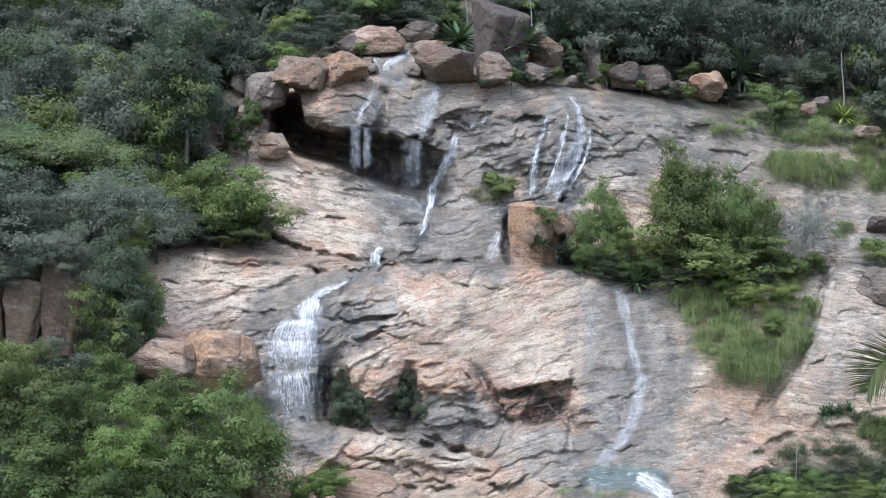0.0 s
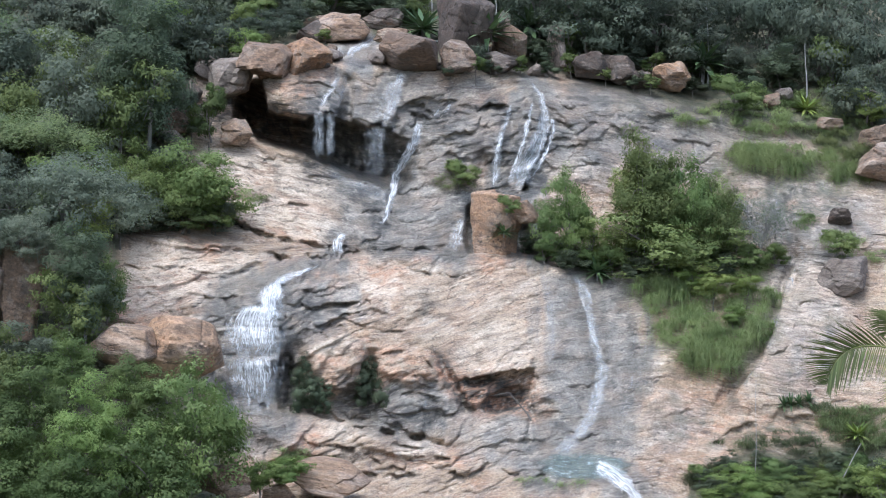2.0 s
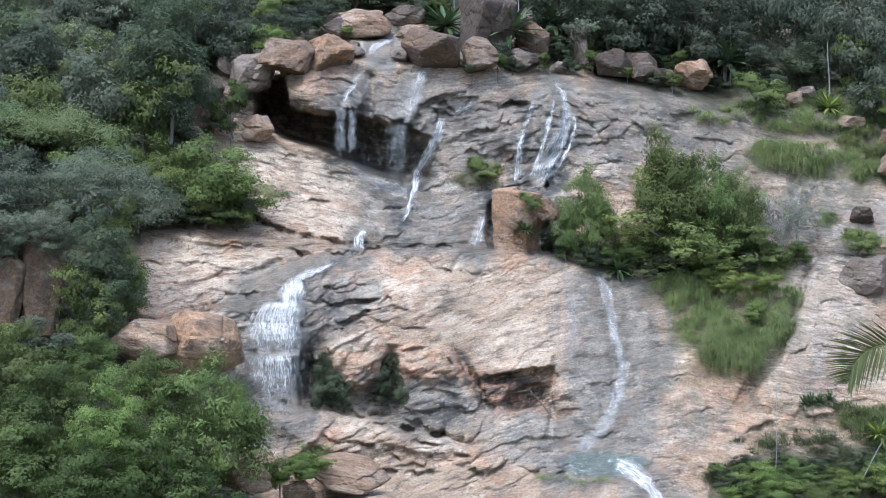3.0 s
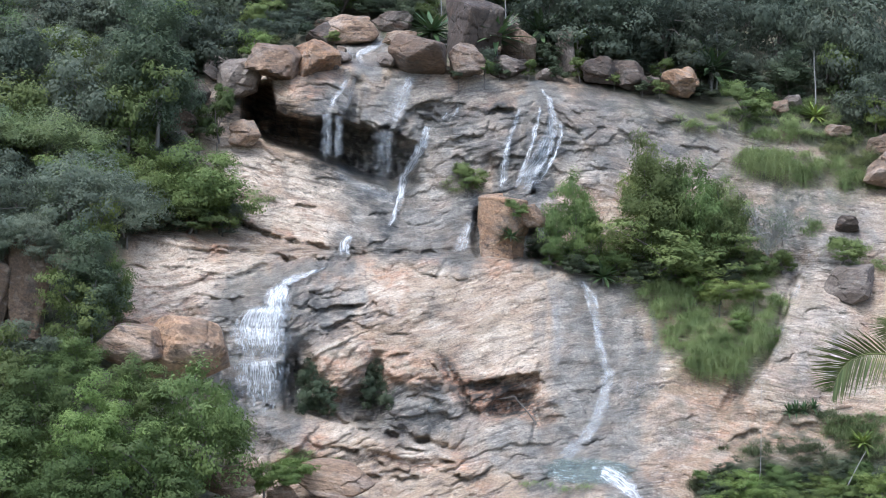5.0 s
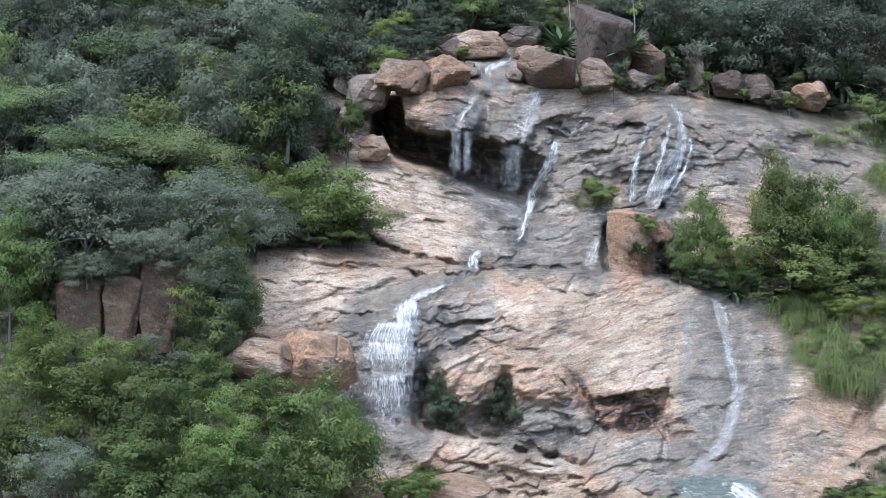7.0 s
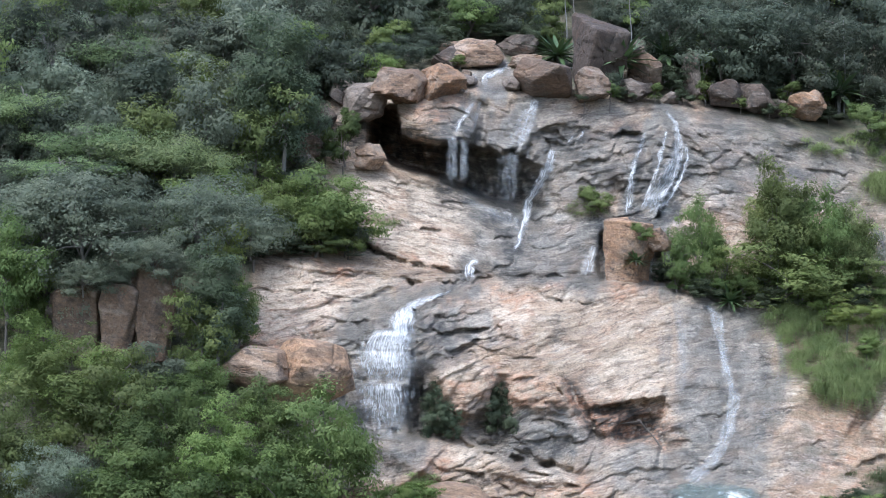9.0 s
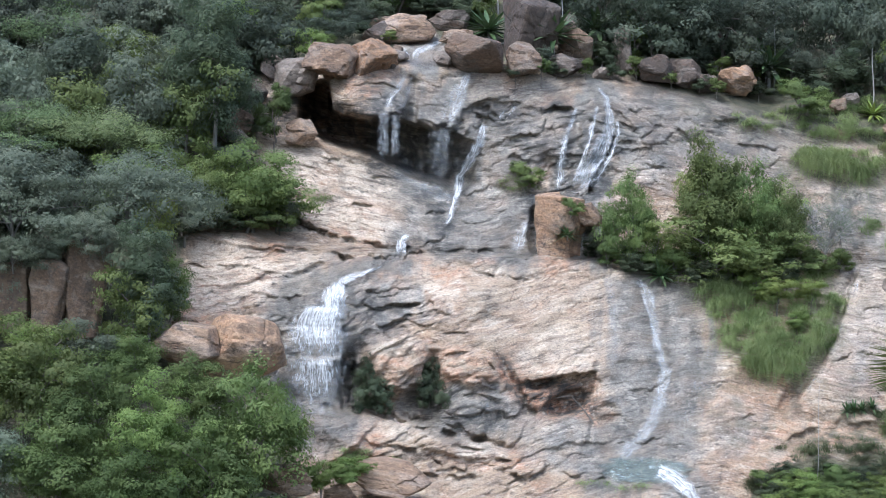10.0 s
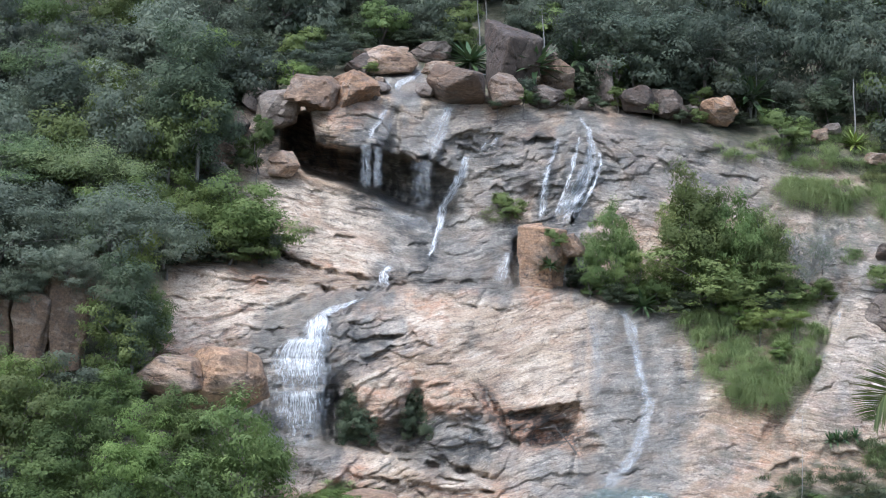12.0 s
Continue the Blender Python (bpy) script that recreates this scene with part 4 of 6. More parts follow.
# ---- water ----
def run_sheet(name, line, mat, lift, spread, seed):
    """A sheet that follows the rock, or drops free where the rock falls back under it."""
    pts = np.array(line, float)
    arc = np.concatenate([[0], np.cumsum(np.hypot(*np.diff(pts[:, :2], axis=0).T))])
    s = np.arange(0, arc[-1] + 2.5, 2.5)
    a, b, half = (np.interp(s, arc, pts[:, i]) for i in range(3))
    for _ in range(4):
        a[1:-1] = (a[:-2] + 2 * a[1:-1] + a[2:]) / 4
        half[1:-1] = (half[:-2] + 2 * half[1:-1] + half[2:]) / 4
    across = np.linspace(-1, 1, 13)
    ta, tb = np.gradient(a), np.gradient(b)
    tl = np.hypot(ta, tb) + 1e-6
    ta, tb = ta / tl, tb / tl
    a2 = a[:, None] + across[None] * (half * spread * np.maximum(tb, 0.3))[:, None] + 1.6 * swell(s / 14 + seed, s * 0, seed)[:, None] + 2.2 * swell(s[:, None] / 22, across[None] * 2 + seed, seed + 4)
    b2 = b[:, None] - across[None] * (half * spread * np.where(np.abs(ta) > 0.75, ta, 0.0))[:, None] + 2.0 * swell(a2 / 9, b[:, None] / 30, seed + 2)
    y = np.minimum.accumulate(depth(a2, b2), axis=0)
    for _ in range(2):
        y[:, 1:-1] = (y[:, :-2] + 2 * y[:, 1:-1] + y[:, 2:]) / 4
    y = np.minimum.accumulate(y, axis=0) - lift
    me = mesh_of(name, site(a2, b2, y).reshape(-1, 3), grid_faces(*a2.shape), mat, True)
    rim = np.abs(across)[None] ** 4 + np.clip(1 - s / 10, 0, 1)[:, None] * 0.6 + np.clip(1 - (s[-1] - s[:, None]) / (min(34 if s[-1] > 80 and s[-1] < 125 and half.max() < 30 else 10, 0.2 * s[-1]) + min(22, 0.25 * s[-1]) * lattice(np.floor(across * 6.4 + 60), np.floor(across * 0) + seed, seed)[None]), 0, 1) * 0.7
    if name == "water_sheet" and half.max() > 20 and s[-1] < 130:
        rim = 0.62 * np.abs(across + 0.12 * swell(s[:, None] / 9, across[None] * 3, seed + 8))** 2.6 + (0.30 if s[-1] > 80 else 0.16) * (s / s[-1])[:, None] ** 1.5 * (0.6 + 0.8 * lattice(np.floor(across * 6.4 + 40), np.floor(across * 0) + seed, seed + 1)[None]) + 0.5 * np.clip(1 - s / 12, 0, 1)[:, None]
    give(me, "rim", rim)
    uv = np.stack([np.broadcast_to(across[None] * (half * spread)[:, None] / 40 + seed * 3.7, a2.shape), np.broadcast_to(s[:, None] / 40, a2.shape)], -1).reshape(-1, 2)
    idx = np.empty(len(me.loops), np.int32)
    me.loops.foreach_get("vertex_index", idx)
    me.uv_layers.new(name="flow").data.foreach_set("uv", uv[idx].astype(np.float32).ravel())
    return me


RUN_LOOK = {"main_fall": FALL, "fall_head": RUSH, "fall_tier": FALL, "fall_curtain": CURTAIN, "fall_foot": CURTAIN, "chute": RUSH, "pool_outflow": RUSH,
            "middle_strands": VEIL, "fall_edge": VEIL, "east_cascade": STRANDS, "west_threads": VEIL, "dome_head": DRIBBLE, "west_strand": MIST, "west_strand_two": MIST, "middle_strand": MIST, "west_curtain": STRANDS, "middle_curtain": STRANDS,
            "block_spill": RUSH, "slab_spill": RUSH, "corner_drip": MIST, "dome_thread": DRIBBLE, "dome_film": SHEEN, "painted_slab_sheen": SHEEN, "side_thread": FILM, "east_gully": FILM, "gully_film": FILM, "foot_spill": FILM, "slab_film": FILM, "wet_thread": FILM}
for i, (run_name, line) in enumerate(RUNS.items()):
    mat = RUN_LOOK.get(run_name, THREAD)
    fall = thing("waterfall" if mat in (FALL, RUSH) or "curtain" in run_name or "strand" in run_name or run_name in ("east_cascade", "east_thread") else "stream",
                 "white broken water running down the granite" if mat in (FALL, RUSH, THREAD) else "thin glistening film of water on the granite", "waterfall" if mat in (FALL, RUSH) else "stream", "streams on the rock")
    part("water_sheet", run_sheet("water_sheet", line, mat, 0.16 if mat in (FALL, CURTAIN, RUSH) else 0.07, 1.0, 3 + 7 * i), fall)
    if mat not in (FILM, SHEEN):
        part("spray", run_sheet("spray", line, VEIL, 0.16, 1.35, 5 + 7 * i), fall, "loose outer threads of falling water")

# The shallow pool under the dome, spilling over its lip.
pa, pb = np.meshgrid(np.linspace(-1, 1, 60), np.linspace(-1, 1, 24))
wave = 1 + 0.12 * swell(pa * 3 + 9, pb * 3, 411)
pa2, pb2 = 1105 + 92 * pa * np.sqrt(1 - pb ** 2 / 2) * wave, 846 + 27 * pb * np.sqrt(1 - pa ** 2 / 2) * wave
sheet_y = depth(pa2, pb2)
for _ in range(6):
    sheet_y[1:-1, 1:-1] = (sheet_y[:-2, 1:-1] + sheet_y[2:, 1:-1] + sheet_y[1:-1, :-2] + sheet_y[1:-1, 2:]) / 4
rim = np.maximum(np.abs(pa), np.abs(pb)) ** 2 * (1.1 + 0.35 * swell(pa * 4, pb * 4 + 3, 413))
pool = mesh_of("pool", site(pa2, pb2, np.minimum(sheet_y, depth(pa2, pb2) + 0.05) - 0.08).reshape(-1, 3), grid_faces(*pa2.shape), POOL, True)
give(pool, "rim", rim)
tagged(new("pool", pool), "small shallow greenish pool on the rock", "water", kind="structure")


# ---- boulders ----
def boulder_mesh(name, seed, mat, planes=9, worn=0.02, sub=4, rounded=0.0):
    """A block cut by random planes, with worn edges and a pitted skin; about 2 m across."""
    rng = np.random.default_rng(seed)
    bm = bmesh.new()
    bmesh.ops.create_icosphere(bm, subdivisions=sub, radius=1)
    me = bpy.data.meshes.new(name)
    bm.to_mesh(me)
    bm.free()
    v = np.empty(len(me.vertices) * 3, np.float32)
    me.vertices.foreach_get("co", v)
    v = v.reshape(-1, 3)
    n = rng.normal(size=(planes, 3))
    n /= np.linalg.norm(n, axis=1, keepdims=True)
    sides = np.array([[0, 0, 1.0], [0, 0, -1], [0, -1, 0.15], [0, 1, 0], [1, 0, 0.1], [-1, 0, 0.1]]) + rng.normal(size=(6, 3)) * 0.2
    n = np.concatenate([n, sides / np.linalg.norm(sides, axis=1, keepdims=True)])
    reach = np.concatenate([rng.uniform(0.55, 0.9, planes), rng.uniform(0.70, 0.92, 6)])
    cut = np.sort(reach[None] / np.clip(v @ n.T, 0.05, None), axis=1)
    r = np.minimum(cut[:, 0], 1.5) - worn * np.exp(-(cut[:, 1] - cut[:, 0]) / worn) * 0.5
    r = r * (1 - rounded) + 0.92 * rounded
    u, w = v[:, 0] + 0.6 * v[:, 1] + seed, v[:, 2] - 0.5 * v[:, 1]
    split, height, slant = cells(u * 1.3, w * 1.6 + seed, seed)
    r = r * (1 + 0.02 * rough_noise(u * 1.6, w * 1.9, 4, seed) + (1 - rounded) ** 3 * (0.05 if sub > 4 else 0.09) * (height - 0.5 + 1.1 * slant) - 0.04 * (1 - rounded) * (1 - ease(split, 0, 0.06)) + 0.007 * rough_noise(u * 7, w * 9, 2, seed + 5))
    me.vertices.foreach_set("co", (v * r[:, None]).astype(np.float32).ravel())
    me.polygons.foreach_set("use_smooth", np.full(len(me.polygons), rounded > 0.3))
    me.materials.append(mat)
    me.update()
    return me


def boulder(a, b, w, h, seed, mat=None, label="brown weathered granite boulder", turn=0, lean=0, deep=1.0, nearer=0.0):
    """A boulder whose middle stands at a mark, w marks wide and h high, sunk into the slope behind."""
    mat = mat or BOULDER
    y = float(depth(a, b + h * 0.45)) - nearer
    k = y / SHEET
    ob = new("boulder", boulder_mesh("boulder", seed, mat, planes=0 if "block standing" in label or "pillar" in label else 9, sub=5 if max(w, h) > 105 else 4 if max(w, h) > 50 else 3, worn=0.09 if w > 84 else 0.035, rounded=0.16 if w > 105 else 0.12 if "pillar" in label else 0.0))
    ob.matrix_basis = Matrix.Translation(site(a, b, y)) @ pose(0, 0, 0, 0, lean, turn) @ Matrix.Diagonal((w * k * 0.64, (w + h) * 0.33 * k * deep, h * k * 0.62, 1))
    return tagged(ob, label, "boulder", "boulders")


BOULDERS_WEST = [
    (996, 398, 40, 34, 12, "small pale tan boulder leaning on the granite block", 2.6),
    (547, 136, 80, 74, 13, "angular tan boulder beside the stream head", -0.1),
    (610, 118, 66, 64, 14, "rust-tan angular boulder beside the stream head", 0.0),
    (470, 164, 74, 70, 15, "pale grey boulder with white stains", 0.3),
    (434, 142, 46, 50, 16, "pale grey boulder under the shrub", 0.1),
    (404, 195, 36, 40, 17, "dark brown boulder in the shade", 0.1),
    (380, 238, 56, 50, 18, "brown boulder at the wood's edge", 0.1),
    (484, 262, 54, 46, 19, "tan boulder lying on the slab", 0.3),
    (366, 271, 50, 28, 20, "flat pale boulder at the wood's edge", 0.1),
    (668, 74, 96, 54, 21, "broad orange-tan boulder above the stream head", -0.4),
    (636, 62, 56, 26, 54, "flat layered tan slab on the boulders", -0.5),
    (574, 44, 60, 26, 22, "pale flat boulder under the trees", -0.4),
]
BOULDERS_LIP = [
    (742, 60, 60, 44, 23, "dark brown boulder under the trees", -0.8),
    (616, 84, 52, 40, 24, "brown boulder shaded by the trees", -0.5),
    (758, 84, 62, 28, 25, "pointed tan boulder beside the stream head", 0.1),
    (792, 112, 116, 70, 40, "broad brown boulder beside the stream head", 0.1),
    (732, 124, 34, 26, 26, "light grey boulder in the stream head", 0.1),
    (648, 120, 34, 24, 52, "light grey slab in the stream head", 0.0),
    (884, 74, 90, 130, 27, "tall dark grey-brown boulder with a horizontal crack", -0.2),
    (870, 122, 56, 52, 28, "reddish-brown boulder at the lip of the falls", 0.5),
    (964, 104, 56, 66, 29, "grey-brown boulder behind the agave", -0.2),
    (964, 56, 50, 34, 55, "dark brown boulder behind the agave", -0.6),
    (946, 132, 56, 38, 53, "dark grey-brown boulder at the lip of the falls", 0.1),
    (1047, 102, 30, 80, 30, "upright narrow pale stone", 0.0),
]
BOULDERS_EAST = [
    (1014, 144, 22, 22, 56, "small grey stone at the lip of the falls", 0.1),
    (1106, 140, 62, 50, 31, "dark angular stone in the shade", 0.0),
    (1162, 144, 58, 50, 32, "dark grey boulder in the shade", 0.0),
    (1200, 160, 36, 30, 33, "small dark boulder in the shade", 0.1),
    (1250, 156, 70, 54, 66, "rust-tan angular boulder under the agave", 0.0),
    (1454, 184, 34, 26, 35, "small grey stone on the bank", 0.1),
    (1430, 196, 30, 24, 36, "small grey-brown stone on the bank", 0.1),
    (1532, 236, 46, 28, 37, "pinkish stone under the agave", 0.1),
    (1556, 396, 44, 30, 38, "dark brown boulder on the slope", 0.1),
    (1614, 258, 50, 40, 58, "brown boulder on the grassy bank", 0.1),
    (1646, 300, 90, 66, 59, "large brown boulder on the grassy bank", 0.1),
    (1556, 500, 92, 54, 39, "pale grey wedge-shaped boulder beside the gully", -0.4),
]
BOULDERS_FOOT = [
    (-78, 545, 26, 50, 43, "small pale upright stone among the leaves", 1.5),
    (386, 642, 150, 122, 57, "large weathered orange-tan boulder beside the waterfall", 1.2),
    (290, 642, 120, 76, 45, "sloping tan boulder beside the trees", 1.0),
    (282, 602, 46, 22, 46, "small flat stone on the boulder", 1.1),
    (462, 876, 74, 62, 47, "pale grey boulder below the trees", 2.6),
    (655, 872, 150, 66, 48, "broad tan boulder at the foot of the rock", 1.2),
    (560, 905, 60, 46, 49, "brown boulder at the foot of the rock", 1.6),
    (700, 950, 130, 80, 50, "tan boulder at the foot of the rock", 1.6),
    (900, 960, 120, 70, 51, "tan boulder at the foot of the rock", 1.2),
]
for a, b, w, h, seed, label, nearer in BOULDERS_WEST + BOULDERS_LIP + BOULDERS_EAST + BOULDERS_FOOT:
    pale = "pale" in label or ("grey" in label and "grey-brown" not in label)
    # Stones labelled dark or shade take the granite with shade in its colour.
    mat = PILLAR if "pillar" in label else RUST if "rust" in label else ORANGE if "orange" in label and b > 560 else TAN if b > 560 or "orange" in label or "pinkish" in label or " tan" in label or label.startswith("tan") else SHADED if "dark" in label or "shade" in label or "pillar" in label else PALE if pale else BOULDER
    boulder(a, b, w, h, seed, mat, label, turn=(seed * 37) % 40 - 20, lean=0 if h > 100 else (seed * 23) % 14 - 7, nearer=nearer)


def standing_block(a, b, w, h, turn, label, nearer=0.5):
    """An upright squared block, flat-topped, chipped along its edges and eaten away low on its east side; b marks its foot."""
    y = float(depth(a, b)) - nearer
    k = y / SHEET
    t, up = np.meshgrid(np.linspace(0, 2 * math.pi, 120, endpoint=False), np.linspace(0, 1, 80))
    square = 1 / (np.abs(np.cos(t)) ** 12 + np.abs(np.sin(t)) ** 12) ** (1 / 12)
    chips = 0.07 * rough_noise(t * 1.8, up * 2.6, 4, 71) + 0.03 * rough_noise(t * 9, up * 12, 3, 73)
    eaten = 0.34 * ease(np.cos(t + 0.4), 0.0, 0.9) * (1 - ease(up + 0.12 * rough_noise(t * 3, up * 3, 2, 75), 0.34, 0.46))
    reach = square * (1 + chips - eaten) * (0.88 + 0.12 * ease(up, 0, 0.7)) * np.clip(1 - np.clip((up - 0.94) / 0.06, 0, 1) ** 3, 0, 1)
    high = (up * 1.1 - 0.1) * h * k - 0.05 * h * k * np.cos(t) * ease(up, 0.6, 1)
    v = np.stack([reach * np.cos(t) * w * k / 2, reach * np.sin(t) * w * k * 0.36, high], -1).reshape(-1, 3)
    i = np.arange(v.shape[0]).reshape(t.shape)
    j = np.roll(i, -1, axis=1)
    f = np.stack([i[:-1], j[:-1], j[1:], i[1:]], -1).reshape(-1, 4)
    ob = new("boulder", mesh_of("boulder", v, f, ORANGE, True))
    ob.matrix_basis = Matrix.Translation(site(a, b, y)) @ pose(0, 0, 0, 0, -2, turn)
    return tagged(ob, label, "boulder", "boulders")


standing_block(946, 464, 78, 104, -24, "tall rust-orange granite block standing in the stream", 0.7)


def pillar(a, b, w, h, seed, label, nearer=0.6):
    """An upright column of granite: a rounded block, fluted by weather and narrowing to its foot; b marks its foot."""
    y = float(depth(a, b)) - nearer
    k = y / SHEET
    t, up = np.meshgrid(np.linspace(0, 2 * math.pi, 72, endpoint=False), np.linspace(0, 1, 56))
    square = 1 / (np.abs(np.cos(t)) ** 5 + np.abs(np.sin(t)) ** 5) ** 0.2
    flute = 0.15 * rough_noise(t * 1.6 + seed, up * 1.7 + seed, 3, seed) + 0.04 * rough_noise(t * 7, up * 5, 3, seed + 3) - 0.06 * (1 - ease(np.abs(np.mod(t * 1.15 + 0.25 * swell(up * 3, t * 0, seed + 9), 1.7) - 0.8), 0.0, 0.06))
    reach = square * (1 + flute) * (0.66 + 0.34 * ease(up, -0.1, 0.8)) * np.sqrt(np.clip(1 - np.clip((up - 0.9) / 0.1, 0, 1) ** 2.4, 0.0, 1))
    v = np.stack([reach * np.cos(t) * w * k / 2, reach * np.sin(t) * w * k * 0.36, (up * 1.12 - 0.12) * h * k + 0.1 * reach * np.sin(t * 2 + seed)], -1).reshape(-1, 3)
    i = np.arange(v.shape[0]).reshape(t.shape)
    j = np.roll(i, -1, axis=1)
    f = np.stack([i[:-1], j[:-1], j[1:], i[1:]], -1).reshape(-1, 4)
    ob = new("boulder", mesh_of("boulder", v, f, PILLAR, True))
    ob.matrix_basis = Matrix.Translation(site(a, b, y)) @ pose(0, 0, 0, 0, (7, -5, 3)[seed % 3], 14 * (seed % 3) - 12)
    return tagged(ob, label, "boulder", "boulders")


pillar(102, 612, 80, 164, 41, "tall upright brown granite pillar under the trees", 1.2)
pillar(36, 614, 70, 122, 42, "upright brown granite pillar under the trees", 1.4)
pillar(-28, 612, 88, 112, 43, "broad upright brown granite pillar under the trees", 1.0)
PILLAR_TOPS = ((104, 484, 110, 84), (70, 480, 90, 70), (34, 520, 84, 70), (-24, 520, 110, 76), (136, 496, 60, 70))
# loose stones between the boulders along the lip
loose = np.random.default_rng(9)
for i in range(30):
    a = loose.uniform(500, 1220)
    b = np.interp(a, [500, 640, 760, 1050, 1220], [150, 140, 138, 150, 172]) - loose.uniform(0, 46)
    if 655 < a < 745:
        continue
    w = loose.uniform(14, 32)
    boulder(a, b, w, w * loose.uniform(0.6, 1.0), 300 + i % 12, (BOULDER, PALE, BOULDER)[i % 3], "loose angular stone among the boulders", turn=loose.uniform(-60, 60), lean=loose.uniform(-15, 15), nearer=-0.1)


# ---- trees and shrubs ----
def leaves_at(points, outward, rng, size, slim=0.5, up=0.5):
    """One small pointed leaf for each point, facing outwards and upwards."""
    n = len(points)
    normal = 1.5 * outward + np.array([0, 0, up]) + rng.normal(size=(n, 3)) * 0.22
    normal /= np.linalg.norm(normal, axis=1, keepdims=True)
    way = np.cross(normal, rng.normal(size=(n, 3)))
    way /= np.linalg.norm(way, axis=1, keepdims=True)
    side = np.cross(normal, way)
    ln = (size * rng.uniform(0.6, 1.35, n))[:, None]
    tip = points + way * ln * 0.6 - normal * ln * 0.12
    l, r = points - way * ln * 0.4 + side * ln * slim * 0.62, points - way * ln * 0.4 - side * ln * slim * 0.62
    return np.stack([l, r, tip], 1).reshape(-1, 3), np.arange(n * 3).reshape(n, 3)


def crown_points(rng, shape, w, h, clumps, leaves):
    """Boughs set round the crown's form, tufts over the upper side of each bough, leaves round each tuft."""
    boughs = max(7, clumps // 7)
    c = rng.normal(size=(boughs, 3))
    c /= np.linalg.norm(c, axis=1, keepdims=True)
    c *= (rng.uniform(0.1, 1, boughs) ** 0.4)[:, None] * 0.76
    reach = rng.uniform(0.28, 0.50, boughs)
    flat = 0.75
    if shape == "flat":
        c[:, 2] = np.abs(c[:, 2]) * 1.0 - 0.3
        flat = 0.6
    elif shape == "cone":
        t = (c[:, 2] + 1) / 2
        c[:, :2] *= (1.35 - 1.2 * t)[:, None]
        reach = reach * (1.2 - 0.7 * t)
        c[0], reach[0] = (0, 0, 0.9), 0.14
        flat = 0.6
    elif shape != "column":
        c[:, 2] = np.where(c[:, 2] < -0.62, -0.62, c[:, 2])
    c *= 1 + 0.16 * rng.normal(size=(boughs, 1))
    owner = rng.choice(boughs, clumps, p=reach ** 2 / (reach ** 2).sum())
    way = rng.normal(size=(clumps, 3))
    way[:, 2] = way[:, 2] * 0.9 + 0.15
    way /= np.linalg.norm(way, axis=1, keepdims=True)
    tuft = c[owner] + way * (reach[owner] * rng.uniform(0.55, 1.05, clumps))[:, None] * np.array([1, 1, flat])
    size = rng.uniform(0.10, 0.23, clumps)
    pick = rng.choice(clumps, leaves, p=size ** 2 / (size ** 2).sum())
    o = rng.normal(size=(leaves, 3))
    o /= np.linalg.norm(o, axis=1, keepdims=True)
    p = tuft[pick] + o * ((rng.uniform(0, 1, leaves) ** 0.45) * size[pick])[:, None] * np.array([1.25, 1.25, 0.7])
    scale = np.array([w / 2, w / 2, h / 2])
    return p * scale, 0.55 * o + 0.75 * way[pick], np.concatenate([c, tuft[:: max(1, clumps // 40)]]) * scale


def plant(name, seed, shape, w, h, clumps, leaves, leaf, mat, bark, label, category, trunk=0.0, limbs=7, slim=0.5, up=0.6, girth=0.018):
    """A tree or shrub, its base at the origin: trunk with limbs, and a crown of single leaves."""
    rng = np.random.default_rng(seed)
    root = thing(name, label, category)
    p, o, centres = crown_points(rng, shape, w, h, clumps, leaves)
    lift = np.array([0, 0, trunk + h * (0.36 if shape != "flat" else 0.25)])
    v, f = leaves_at(p + lift, o, rng, leaf, slim, up)
    v[:, 2] = np.maximum(v[:, 2], 0.02)
    part("crown", mesh_of("crown", v, f, mat), root)
    top = trunk + h * 0.45
    t = np.linspace(0, 1, 7)
    bend = np.stack([0.06 * w * np.sin(t * 2.2 + seed), 0.05 * w * np.sin(t * 3 + 2 * seed), t * top], 1)
    pieces = [tube(bend, w * girth * (1 - 0.75 * t) + 0.01, 8)]
    order = rng.permutation(len(centres))[:limbs]
    for i in order:
        start = bend[rng.integers(2, 6)]
        end = centres[i] + lift
        end[2] = max(end[2], 0.2)
        s = np.linspace(0, 1, 6)[:, None]
        line = start + (end - start) * s + np.array([0, 0, 1]) * (s * (1 - s)) * 0.25 * h + rng.normal(size=(6, 3)) * 0.015 * w * s
        pieces.append(tube(line, w * girth * 0.45 * (1 - 0.85 * s[:, 0]) + 0.006, 5))
    v, f = joined(pieces)
    part("trunk", mesh_of("trunk", v, f, bark, True), root)
    root["_w"], root["_h"] = w, trunk + h * 0.86
    return root


def ground_below(a, b, y):
    """How many metres the rock or soil lies under a mark carried to the depth y."""
    down = np.arange(b, 1300, 2.0)
    hit = np.nonzero(depth(np.full(down.shape, float(a)), down) <= y)[0]
    foot = down[hit[0]] if len(hit) else 1300.0
    return max(0.0, float(site(a, b, y)[2] - site(a, foot, y)[2]))


USED = set()


